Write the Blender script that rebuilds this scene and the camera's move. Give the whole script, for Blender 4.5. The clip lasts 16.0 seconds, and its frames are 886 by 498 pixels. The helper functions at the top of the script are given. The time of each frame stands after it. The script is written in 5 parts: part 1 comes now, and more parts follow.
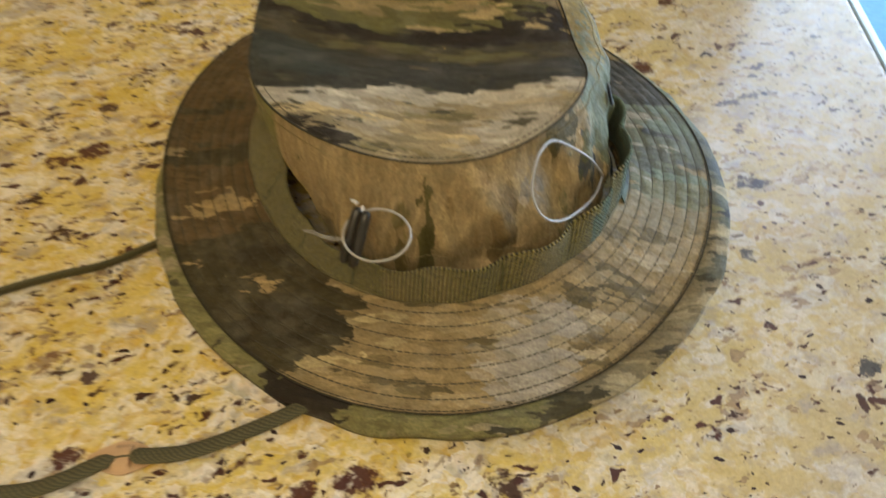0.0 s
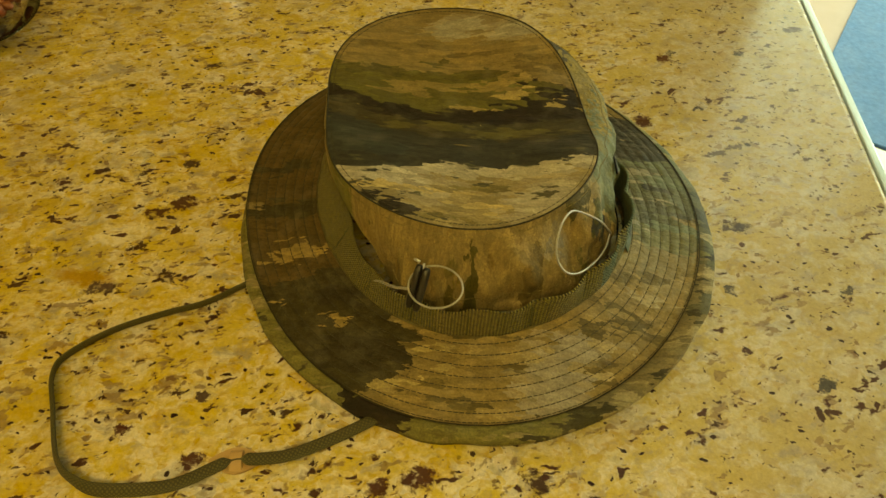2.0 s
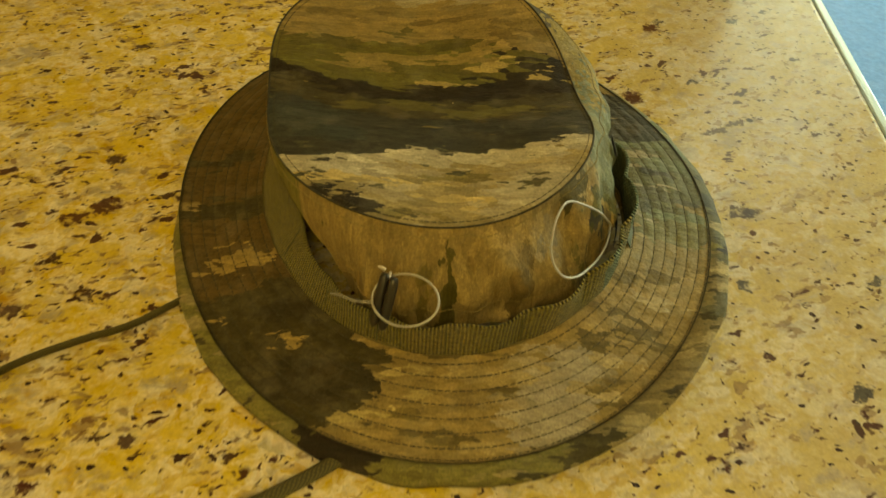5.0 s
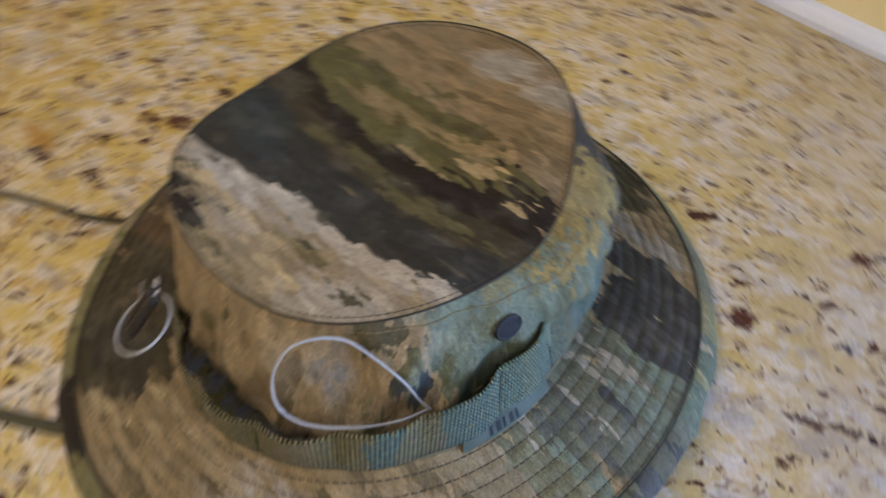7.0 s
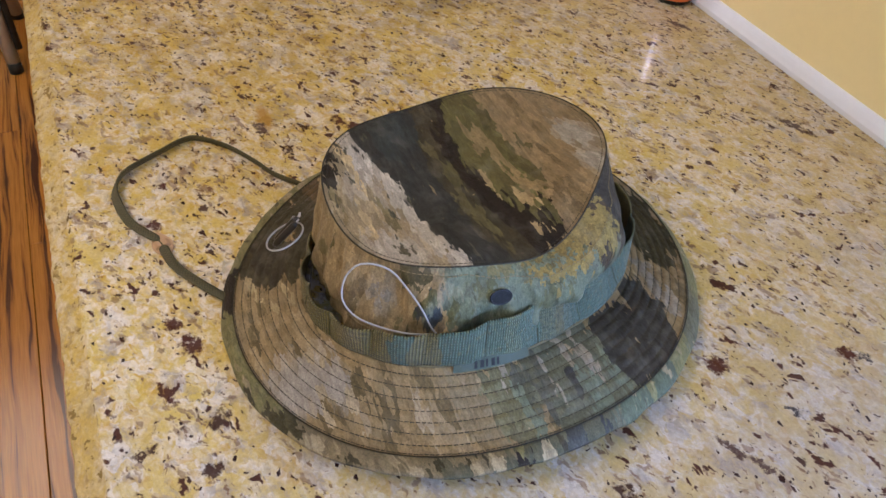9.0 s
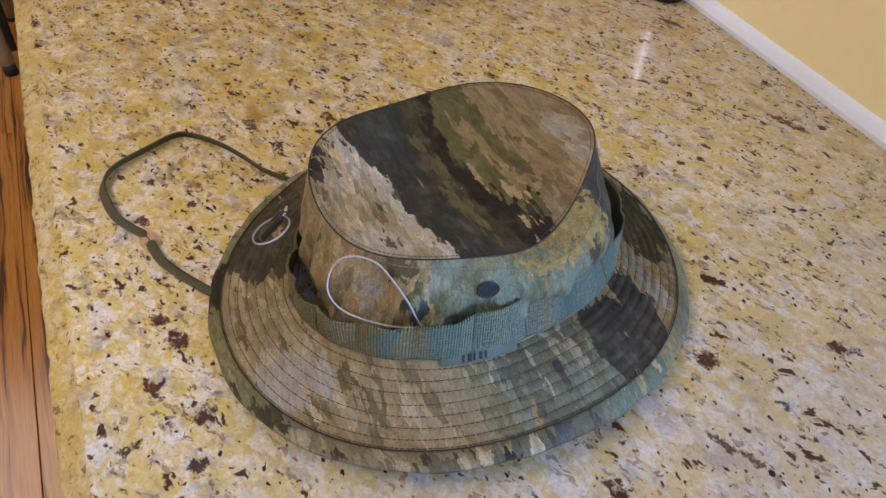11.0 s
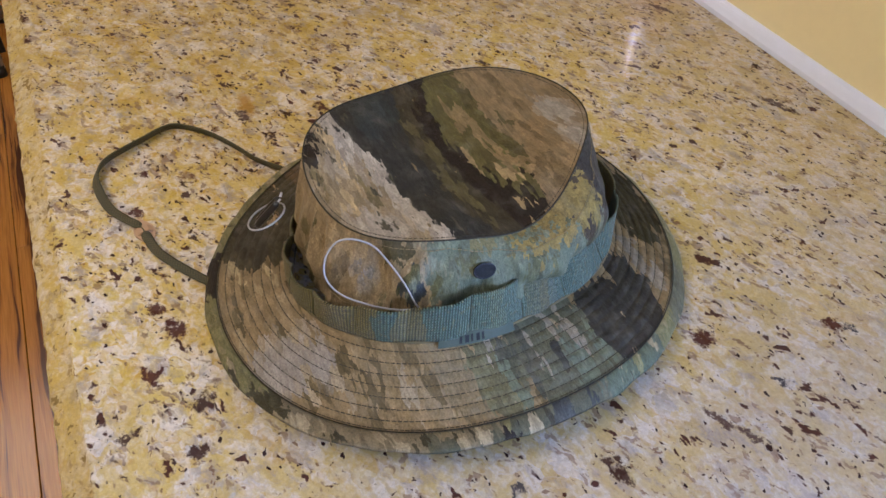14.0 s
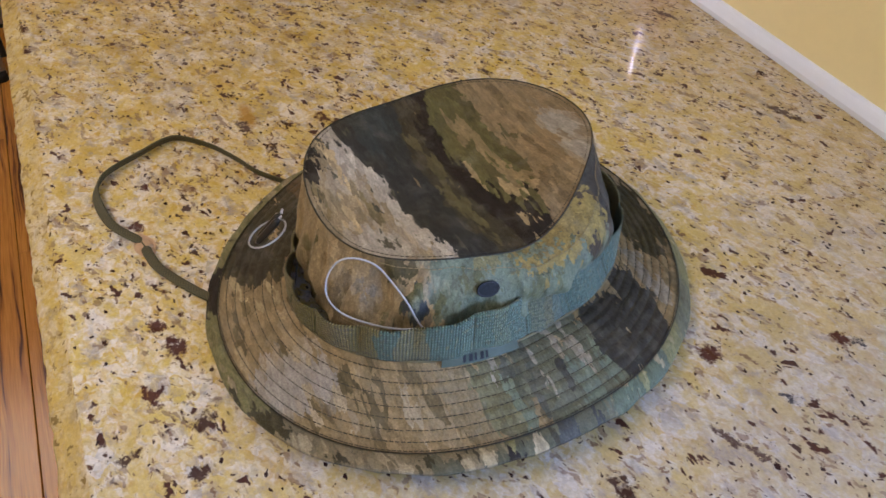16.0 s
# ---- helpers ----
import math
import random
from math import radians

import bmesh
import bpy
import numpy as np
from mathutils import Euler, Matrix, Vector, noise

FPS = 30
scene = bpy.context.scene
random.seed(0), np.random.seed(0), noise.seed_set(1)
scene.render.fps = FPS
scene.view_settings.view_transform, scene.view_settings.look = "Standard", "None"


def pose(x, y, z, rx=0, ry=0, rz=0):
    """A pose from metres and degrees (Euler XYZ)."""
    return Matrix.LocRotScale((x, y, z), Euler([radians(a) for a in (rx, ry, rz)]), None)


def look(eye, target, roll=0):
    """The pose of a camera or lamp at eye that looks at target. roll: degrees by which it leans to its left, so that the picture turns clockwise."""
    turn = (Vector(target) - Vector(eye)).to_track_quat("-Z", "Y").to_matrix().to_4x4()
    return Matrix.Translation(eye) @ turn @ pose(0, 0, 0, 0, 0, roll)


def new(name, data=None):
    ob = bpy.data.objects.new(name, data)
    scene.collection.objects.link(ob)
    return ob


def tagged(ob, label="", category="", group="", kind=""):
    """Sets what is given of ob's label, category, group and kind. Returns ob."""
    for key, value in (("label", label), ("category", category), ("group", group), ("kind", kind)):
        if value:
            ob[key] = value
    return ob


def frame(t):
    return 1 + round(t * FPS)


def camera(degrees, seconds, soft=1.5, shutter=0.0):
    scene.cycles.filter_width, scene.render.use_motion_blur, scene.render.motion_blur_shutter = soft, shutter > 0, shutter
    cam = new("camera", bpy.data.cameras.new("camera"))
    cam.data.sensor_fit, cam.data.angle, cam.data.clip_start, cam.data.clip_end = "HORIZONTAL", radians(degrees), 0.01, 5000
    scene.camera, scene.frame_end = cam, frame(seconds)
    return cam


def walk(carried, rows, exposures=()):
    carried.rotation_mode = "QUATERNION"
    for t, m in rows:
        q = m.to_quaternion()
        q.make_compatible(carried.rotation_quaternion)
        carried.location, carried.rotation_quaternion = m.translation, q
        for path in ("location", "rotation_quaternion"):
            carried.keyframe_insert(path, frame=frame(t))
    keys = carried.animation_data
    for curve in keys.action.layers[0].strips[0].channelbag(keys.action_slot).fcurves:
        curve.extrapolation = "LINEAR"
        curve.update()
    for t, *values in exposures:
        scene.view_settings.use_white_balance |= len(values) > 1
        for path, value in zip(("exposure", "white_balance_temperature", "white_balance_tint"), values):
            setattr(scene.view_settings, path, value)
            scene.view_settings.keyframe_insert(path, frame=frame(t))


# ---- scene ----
cam = camera(62.9, 16.0, shutter=0.9)
PATH = [
    (0, (0.238, -0.205, 1.251), (0.182, 1.118, -0.247), 4.3),
    (0.5, (0.23, -0.221, 1.286), (0.139, 1.12, -0.195), 3.9),
    (1, (0.223, -0.239, 1.325), (0.141, 1.1, -0.159), 4.0),
    (1.5, (0.212, -0.242, 1.333), (0.135, 1.08, -0.165), 3.8),
    (2, (0.213, -0.247, 1.341), (0.152, 1.068, -0.164), 3.9),
    (2.5, (0.215, -0.248, 1.339), (0.163, 1.07, -0.164), 4.1),
    (3, (0.22, -0.246, 1.332), (0.175, 1.073, -0.17), 4.3),
    (3.2, (0.221, -0.246, 1.338), (0.168, 1.075, -0.162), 4.1),
    (5.3, (0.21, -0.174, 1.283), (0.235, 1.128, -0.235), 4.7),
    (5.5, (0.257, -0.166, 1.291), (0.118, 1.199, -0.164), 3.2),
    (5.8, (0.328, -0.170, 1.293), (-0.010, 1.186, -0.137), 3.4),
    (6, (0.348, -0.17, 1.301), (-0.075, 1.132, -0.156), 4.2),
    (6.3, (0.356, -0.117, 1.265), (-0.274, 1.124, -0.172), 2.2),
    (6.5, (0.368, -0.072, 1.27), (-0.321, 1.071, -0.22), 4.5),
    (6.7, (0.387, -0.033, 1.262), (-0.319, 1.080, -0.242), 5.1),
    (6.8, (0.402, -0.030, 1.265), (-0.370, 1.031, -0.243), 4.0),
    (7, (0.408, -0.031, 1.272), (-0.467, 0.962, -0.227), 5.9),
    (7.2, (0.441, -0.039, 1.287), (-0.549, 0.776, -0.249), 5.4),
    (7.5, (0.493, -0.048, 1.308), (-0.63, 0.613, -0.21), 6.4),
    (8, (0.543, -0.052, 1.351), (-0.626, 0.591, -0.139), 5.9),
    (8.5, (0.558, -0.049, 1.364), (-0.643, 0.606, -0.095), 5.7),
    (9, (0.563, -0.05, 1.373), (-0.667, 0.599, -0.065), 5.2),
    (9.2, (0.561, -0.045, 1.369), (-0.672, 0.598, -0.068), 4.8),
    (11.5, (0.57, -0.044, 1.364), (-0.665, 0.614, -0.065), 5.3),
    (12, (0.57, -0.046, 1.359), (-0.663, 0.605, -0.075), 5.0),
    (12.5, (0.573, -0.048, 1.359), (-0.657, 0.606, -0.076), 4.8),
    (13, (0.576, -0.048, 1.359), (-0.65, 0.61, -0.078), 4.7),
    (13.5, (0.575, -0.049, 1.363), (-0.649, 0.613, -0.073), 4.7),
    (14, (0.576, -0.048, 1.36), (-0.647, 0.621, -0.075), 4.6),
    (14.5, (0.577, -0.043, 1.358), (-0.645, 0.63, -0.076), 4.5),
    (15, (0.576, -0.038, 1.361), (-0.645, 0.631, -0.075), 4.2),
    (15.5, (0.572, -0.038, 1.368), (-0.652, 0.628, -0.066), 4.0),
    (16, (0.564, -0.043, 1.364), (-0.66, 0.619, -0.072), 4.2),
]
EXPOSURES = [
    (0.0, -0.03, 6400, 8), (0.5, -0.12, 6850, 5), (1.0, -0.34, 10500, -11), (1.5, -0.48, 24000, -16), (2.0, -0.53, 32000, -16), (3.2, -0.58, 42000, -13), (5.3, -0.40, 18500, -12),
    (5.6, -0.30, 8500, 0), (6.0, -0.34, 6400, 10), (6.5, -0.24, 5350, 16), (7.1, -0.1, 5300, 23), (7.5, 0.32, 5400, 22), (7.7, 0.14, 5400, 22), (8.0, 0.0, 5400, 23), (9.0, -0.05, 5350, 25), (12.5, -0.10, 5250, 26),
    (16.0, -0.14, 5350, 25),
]
walk(cam, [(t, look(eye, target, roll)) for t, eye, target, roll in PATH], EXPOSURES)

TABLE = 0.92                      # top of the granite
HX, HY = 0.215, 0.155             # middle of the hat
WALL_Y, END_X, FRONT_Y = 0.671, 0.570, -0.158

# ---- world and lights ----
world = bpy.data.worlds.new("world")
scene.world = world
world.use_nodes = True
wn = world.node_tree
sky = wn.nodes.new("ShaderNodeTexSky")
sky.sky_type, sky.sun_disc = "NISHITA", False
sky.sun_elevation, sky.sun_rotation = radians(40), radians(60)
wn.links.new(sky.outputs[0], wn.nodes["Background"].inputs[0])
wn.nodes["Background"].inputs[1].default_value = 0.1


def area_lamp(name, m, sx, sy, watts, colour):
    data = bpy.data.lights.new(name, "AREA")
    data.shape, data.size, data.size_y, data.energy, data.color = "RECTANGLE", sx, sy, watts, colour
    ob = new(name, data)
    ob.matrix_world = m
    return ob


# daylight in the opening of the window, and the kitchen's ceiling panels
area_lamp("window_daylight", look((2.38, 1.35, 1.30), (0.0, 1.35, 1.30)), 1.9, 1.0, 88, (0.49, 0.705, 1.0))
# added daylight from the unseen north, to brighten the granite's right side
area_lamp("window_daylight", look((1.5, 2.77, 1.85), (1.5, 0.0, 1.85)), 1.5, 3.4, 130, (0.53, 0.725, 1.0))
area_lamp("ceiling_lamp_light", look((0.08, -1.3, 2.52), (0.08, -1.3, 0)), 0.9, 0.9, 15.2, (1.0, 0.78, 0.31))
area_lamp("ceiling_lamp_light", look((-1.95, -1.15, 2.52), (-1.95, -1.15, 0)), 1.3, 0.7, 3.5, (1.0, 0.79, 0.33))

# ---- materials ----


def material(name, rough=0.6, metal=0.0):
    m = bpy.data.materials.new(name)
    m.use_nodes = True
    nt = m.node_tree
    b = nt.nodes["Principled BSDF"]
    b.inputs["Roughness"].default_value, b.inputs["Metallic"].default_value = rough, metal
    return m, nt, b


def node(nt, kind, operation="", use_clamp=False, data_type="", blend_type="", vector_type="", wave_type="", bands_direction="", feature=""):
    n = nt.nodes.new("ShaderNode" + kind)
    if operation:
        n.operation = operation
    if use_clamp:
        n.use_clamp = True
    if data_type:
        n.data_type, n.blend_type = data_type, blend_type
    if vector_type:
        n.vector_type = vector_type
    if wave_type:
        n.wave_type, n.bands_direction = wave_type, bands_direction
    if feature:
        n.feature = feature
    return n


def rgb(c):
    return (c[0], c[1], c[2], 1.0)


def vmath(nt, op, a, b=None):
    n = node(nt, "VectorMath", operation=op)
    nt.links.new(a, n.inputs[0])
    if b is not None:
        if isinstance(b, tuple):
            n.inputs[1].default_value = b
        else:
            nt.links.new(b, n.inputs[1])
    return n.outputs["Value"] if op in ("LENGTH", "DOT_PRODUCT") else n.outputs["Vector"]


def fmath(nt, op, a, b=0.0, clamp=False):
    n = node(nt, "Math", operation=op, use_clamp=clamp)
    for i, v in enumerate((a, b)):
        if isinstance(v, (int, float)):
            n.inputs[i].default_value = v
        else:
            nt.links.new(v, n.inputs[i])
    return n.outputs[0]


def mix(nt, fac, a, b, blend="MIX"):
    n = node(nt, "Mix", data_type="RGBA", blend_type=blend)
    for i, v in ((0, fac), (6, a), (7, b)):
        if isinstance(v, (int, float)):
            n.inputs[i].default_value = v
        elif isinstance(v, tuple):
            n.inputs[i].default_value = rgb(v)
        else:
            nt.links.new(v, n.inputs[i])
    return n.outputs[2]


def noise_tex(nt, vec, scale, detail=3.0, rough=0.55, out="Fac"):
    n = node(nt, "TexNoise")
    n.inputs["Scale"].default_value, n.inputs["Detail"].default_value, n.inputs["Roughness"].default_value = scale, detail, rough
    nt.links.new(vec, n.inputs["Vector"])
    return n.outputs[out]


def ramp(nt, fac, stops, mode="CONSTANT"):
    n = node(nt, "ValToRGB")
    n.color_ramp.interpolation = mode
    while len(n.color_ramp.elements) < len(stops):
        n.color_ramp.elements.new(0.5)
    for e, (p, c) in zip(n.color_ramp.elements, stops):
        e.position, e.color = p, rgb(c) if isinstance(c, tuple) else (c, c, c, 1)
    nt.links.new(fac, n.inputs[0])
    return n.outputs[0]


def span(nt, v, a, b, lo=0.0, hi=1.0):
    n = node(nt, "MapRange")
    for i, q in enumerate((a, b, lo, hi)):
        n.inputs[i + 1].default_value = q
    nt.links.new(v, n.inputs[0])
    return n.outputs[0]


def blob(nt, colour, vec, x, y, rx, ry, turn, paint, soft=0.0, z=0.0, rz=9.0, holes=None):
    """Lays an ellipse of paint, with its middle at x, y, on a colour. vec may be roughened, which frays its edge."""
    m = node(nt, "Mapping", vector_type="TEXTURE")
    m.inputs[1].default_value = (x, y, z)
    m.inputs[2].default_value = (0, 0, radians(turn))
    m.inputs[3].default_value = (rx, ry, rz)
    nt.links.new(vec, m.inputs[0])
    d = vmath(nt, "LENGTH", m.outputs[0])
    f = span(nt, d, 1.0 + soft, 1.0 - soft - 0.02)
    if holes is not None:
        f = fmath(nt, "MULTIPLY", f, holes)
    return mix(nt, f, colour, paint)


def bump(nt, b, height, strength, distance):
    n = node(nt, "Bump")
    n.inputs["Strength"].default_value, n.inputs["Distance"].default_value = strength, distance
    nt.links.new(height, n.inputs["Height"])
    nt.links.new(n.outputs[0], b.inputs["Normal"])
    return n


def place(nt):
    return node(nt, "NewGeometry").outputs["Position"]


def plain(name, colour, rough=0.6, metal=0.0, vary=0.12, scale=120.0, relief=0.0):
    """A paint, metal or plastic with slight blotches, and relief where it has some."""
    m, nt, b = material(name, rough, metal)
    p = place(nt)
    n = noise_tex(nt, p, scale, 4)
    dark = tuple(v * (1 - vary) for v in colour)
    light = tuple(min(1, v * (1 + vary)) for v in colour)
    nt.links.new(mix(nt, n, dark, light), b.inputs["Base Color"])
    nt.links.new(span(nt, noise_tex(nt, p, scale * 0.3, 3), 0.3, 0.7, rough * 0.85, min(1, rough * 1.15)), b.inputs["Roughness"])
    if relief:
        bump(nt, b, n, 0.5, relief)
    return m


# camouflage cloth: ragged streaks of a few dyes
SAGE, MOSS = (0.128, 0.140, 0.088), (0.050, 0.041, 0.018)
UMBER, SLATE = (0.018, 0.012, 0.008), (0.034, 0.031, 0.025)


def camo(name, grain, throw, paint, odds=1.0):
    """grain: how often the streaks change along x, y and z, per metre; throw: how far they fray an edge, in metres."""
    m, nt, b = material(name, 0.60)
    b.inputs["Specular IOR Level"].default_value = 0.20
    p = place(nt)
    g = vmath(nt, "MULTIPLY", p, grain)
    wide = vmath(nt, "SUBTRACT", noise_tex(nt, g, 0.30, 2, 0.5, "Color"), (0.5, 0.5, 0.5))
    fine = vmath(nt, "SUBTRACT", noise_tex(nt, g, 1.3, 2, 0.6, "Color"), (0.5, 0.5, 0.5))
    flake = node(nt, "TexVoronoi", feature="F1")
    flake.inputs["Scale"].default_value, flake.inputs["Randomness"].default_value = 1.0, 1.0
    nt.links.new(vmath(nt, "ADD", g, vmath(nt, "MULTIPLY", fine, (1.5, 1.5, 1.0))), flake.inputs["Vector"])
    odd = vmath(nt, "SUBTRACT", flake.outputs["Color"], (0.5, 0.5, 0.5))
    q = vmath(nt, "DIVIDE", flake.outputs["Position"], grain)
    q = vmath(nt, "ADD", q, vmath(nt, "MULTIPLY", wide, throw))
    q = vmath(nt, "ADD", q, vmath(nt, "MULTIPLY", odd, tuple(v * 0.45 for v in throw)))
    colour = paint(nt, q, g)
    lot = node(nt, "SeparateColor")
    nt.links.new(flake.outputs["Color"], lot.inputs[0])
    colour = mix(nt, 1.0, colour, ramp(nt, lot.outputs[2], [(p, 1 + (v - 1) * odds) for p, v in ((0.0, 0.68), (0.25, 0.88), (0.5, 1.0), (0.7, 1.16), (0.88, 1.40))]), "MULTIPLY")
    tone = noise_tex(nt, g, 2.2, 3, 0.6)
    colour = mix(nt, 1.0, colour, ramp(nt, tone, [(0.3, 0.78), (0.7, 1.18)], "LINEAR"), "MULTIPLY")
    yarn = noise_tex(nt, p, 850.0, 2, 0.6)
    colour = mix(nt, 1.0, colour, ramp(nt, yarn, [(0.3, 0.78), (0.7, 1.20)], "LINEAR"), "MULTIPLY")
    wear = noise_tex(nt, p, 55.0, 4, 0.6)
    colour = mix(nt, span(nt, wear, 0.5, 0.75, 0.0, 0.16), colour, (0.33, 0.30, 0.24))
    nt.links.new(colour, b.inputs["Base Color"])
    weave = noise_tex(nt, p, 1500.0, 2, 0.6)
    crease = noise_tex(nt, p, 75.0, 4, 0.6)
    rumple = noise_tex(nt, vmath(nt, "MULTIPLY", p, (38, 120, 60)), 1.0, 3, 0.6)
    h = fmath(nt, "ADD", fmath(nt, "MULTIPLY", weave, 0.24), fmath(nt, "ADD", crease, fmath(nt, "MULTIPLY", rumple, 0.7)))
    bump(nt, b, h, 0.75, 0.0032)
    return m


def flecks(nt, colour, g, shift, scale, low, paint):
    """Scattered streaks of one dye."""
    v = vmath(nt, "ADD", g, (shift, shift * 0.7, shift * 1.3))
    n = noise_tex(nt, v, scale, 3, 0.6)
    return mix(nt, span(nt, n, low, low + 0.012), colour, paint)


def reach(nt, q, line):
    """1 where a place lies behind a line, given as pairs of x and y that rise in x."""
    s = node(nt, "SeparateXYZ")
    nt.links.new(q, s.inputs[0])
    x0, x1 = line[0][0], line[-1][0]
    f = ramp(nt, span(nt, s.outputs[0], x0, x1), [((x - x0) / (x1 - x0), y) for x, y in line], "LINEAR")
    return span(nt, fmath(nt, "SUBTRACT", s.outputs[1], f), -0.0003, 0.0003)


def patches(nt, colour, q, dye, spots, turn=4, soft=0.0):
    for x, y, rx, ry in spots:
        colour = blob(nt, colour, q, x, y, rx, ry, turn, dye, soft)
    return colour


def paint_top(nt, q, g):
    c = mix(nt, 0.0, (0.258, 0.200, 0.116), (0.25, 0.19, 0.10))
    c = flecks(nt, c, g, 15.1, 0.26, 0.57, (0.315, 0.260, 0.185))
    c = flecks(nt, c, g, 31.0, 0.35, 0.66, (0.185, 0.135, 0.062))
    c = patches(nt, c, q, (0.34, 0.30, 0.25), ((0.258, 0.078, 0.024, 0.014), (0.165, 0.086, 0.022, 0.008)), 12, 0.3)
    c = patches(nt, c, q, (0.40, 0.30, 0.16), ((0.152, 0.076, 0.016, 0.004), (0.186, 0.078, 0.024, 0.003), (0.222, 0.070, 0.020, 0.003)), 6)
    c = patches(nt, c, q, UMBER, ((0.166, 0.062, 0.014, 0.0038), (0.180, 0.055, 0.009, 0.003), (0.172, 0.070, 0.013, 0.0018)), -12)
    c = patches(nt, c, q, (0.165, 0.130, 0.062), ((0.196, 0.056, 0.012, 0.003), (0.214, 0.086, 0.022, 0.0025)))
    # pale ridge, slate, brown, umber, olive and tan bands, front to back
    front = ((0.100, 0.074), (0.145, 0.088), (0.173, 0.098), (0.201, 0.105), (0.240, 0.105), (0.270, 0.110), (0.300, 0.122))
    c = mix(nt, fmath(nt, "MULTIPLY", reach(nt, q, [(x, y - 0.010) for x, y in front]), 0.85), c, (0.39, 0.345, 0.285))
    c = mix(nt, reach(nt, q, front), c, (0.031, 0.029, 0.024))
    c = patches(nt, c, q, (0.035, 0.040, 0.037), ((0.124, 0.122, 0.028, 0.018), (0.150, 0.110, 0.024, 0.006)), 10, 0.35)
    c = flecks(nt, c, g, 21.0, 0.45, 0.64, (0.070, 0.063, 0.040))
    c = mix(nt, reach(nt, q, ((0.100, 0.152), (0.140, 0.138), (0.180, 0.134), (0.220, 0.138), (0.260, 0.141), (0.300, 0.150))), c, (0.048, 0.037, 0.019))
    c = patches(nt, c, q, (0.092, 0.078, 0.030), ((0.194, 0.150, 0.018, 0.005), (0.228, 0.147, 0.022, 0.004), (0.262, 0.152, 0.016, 0.004), (0.155, 0.144, 0.016, 0.003)))
    c = mix(nt, reach(nt, q, ((0.100, 0.166), (0.130, 0.157), (0.150, 0.151), (0.190, 0.153), (0.230, 0.159), (0.260, 0.164), (0.300, 0.176))), c, (0.017, 0.011, 0.008))
    c = mix(nt, reach(nt, q, ((0.100, 0.178), (0.120, 0.171), (0.140, 0.166), (0.170, 0.163), (0.200, 0.167), (0.225, 0.173), (0.245, 0.180), (0.262, 0.190), (0.300, 0.204))), c, (0.105, 0.092, 0.031))
    c = patches(nt, c, q, (0.215, 0.155, 0.072), ((0.170, 0.190, 0.026, 0.004), (0.214, 0.192, 0.030, 0.004), (0.150, 0.180, 0.018, 0.003), (0.236, 0.201, 0.022, 0.003)))
    c = mix(nt, reach(nt, q, ((0.095, 0.206), (0.145, 0.204), (0.180, 0.206), (0.205, 0.209), (0.240, 0.203), (0.262, 0.196), (0.300, 0.190))), c, (0.232, 0.166, 0.084))
    olive = (0.088, 0.074, 0.027)
    c = patches(nt, c, q, olive, ((0.212, 0.204, 0.020, 0.0050), (0.133, 0.200, 0.024, 0.005), (0.222, 0.183, 0.020, 0.0035), (0.112, 0.190, 0.012, 0.010), (0.176, 0.215, 0.016, 0.003)))
    c = patches(nt, c, q, UMBER, ((0.262, 0.186, 0.014, 0.004), (0.272, 0.177, 0.014, 0.006), (0.250, 0.197, 0.008, 0.003), (0.282, 0.192, 0.008, 0.007)), 10)
    c = patches(nt, c, q, (0.33, 0.245, 0.120), ((0.180, 0.167, 0.012, 0.0018), (0.190, 0.171, 0.009, 0.0014), (0.210, 0.169, 0.012, 0.0016), (0.240, 0.186, 0.013, 0.0022), (0.250, 0.191, 0.008, 0.0014), (0.264, 0.180, 0.012, 0.0014), (0.274, 0.187, 0.010, 0.0014), (0.284, 0.178, 0.007, 0.0012)), 6)
    c = flecks(nt, c, g, 3.1, 0.5, 0.69, (0.17, 0.125, 0.058))
    c = patches(nt, c, q, (0.345, 0.310, 0.260), ((0.192, 0.255, 0.026, 0.012), (0.236, 0.246, 0.022, 0.010)), 8, 0.3)
    return patches(nt, c, q, (0.175, 0.125, 0.060), ((0.150, 0.232, 0.022, 0.004), (0.205, 0.224, 0.026, 0.003), (0.256, 0.212, 0.020, 0.006)))


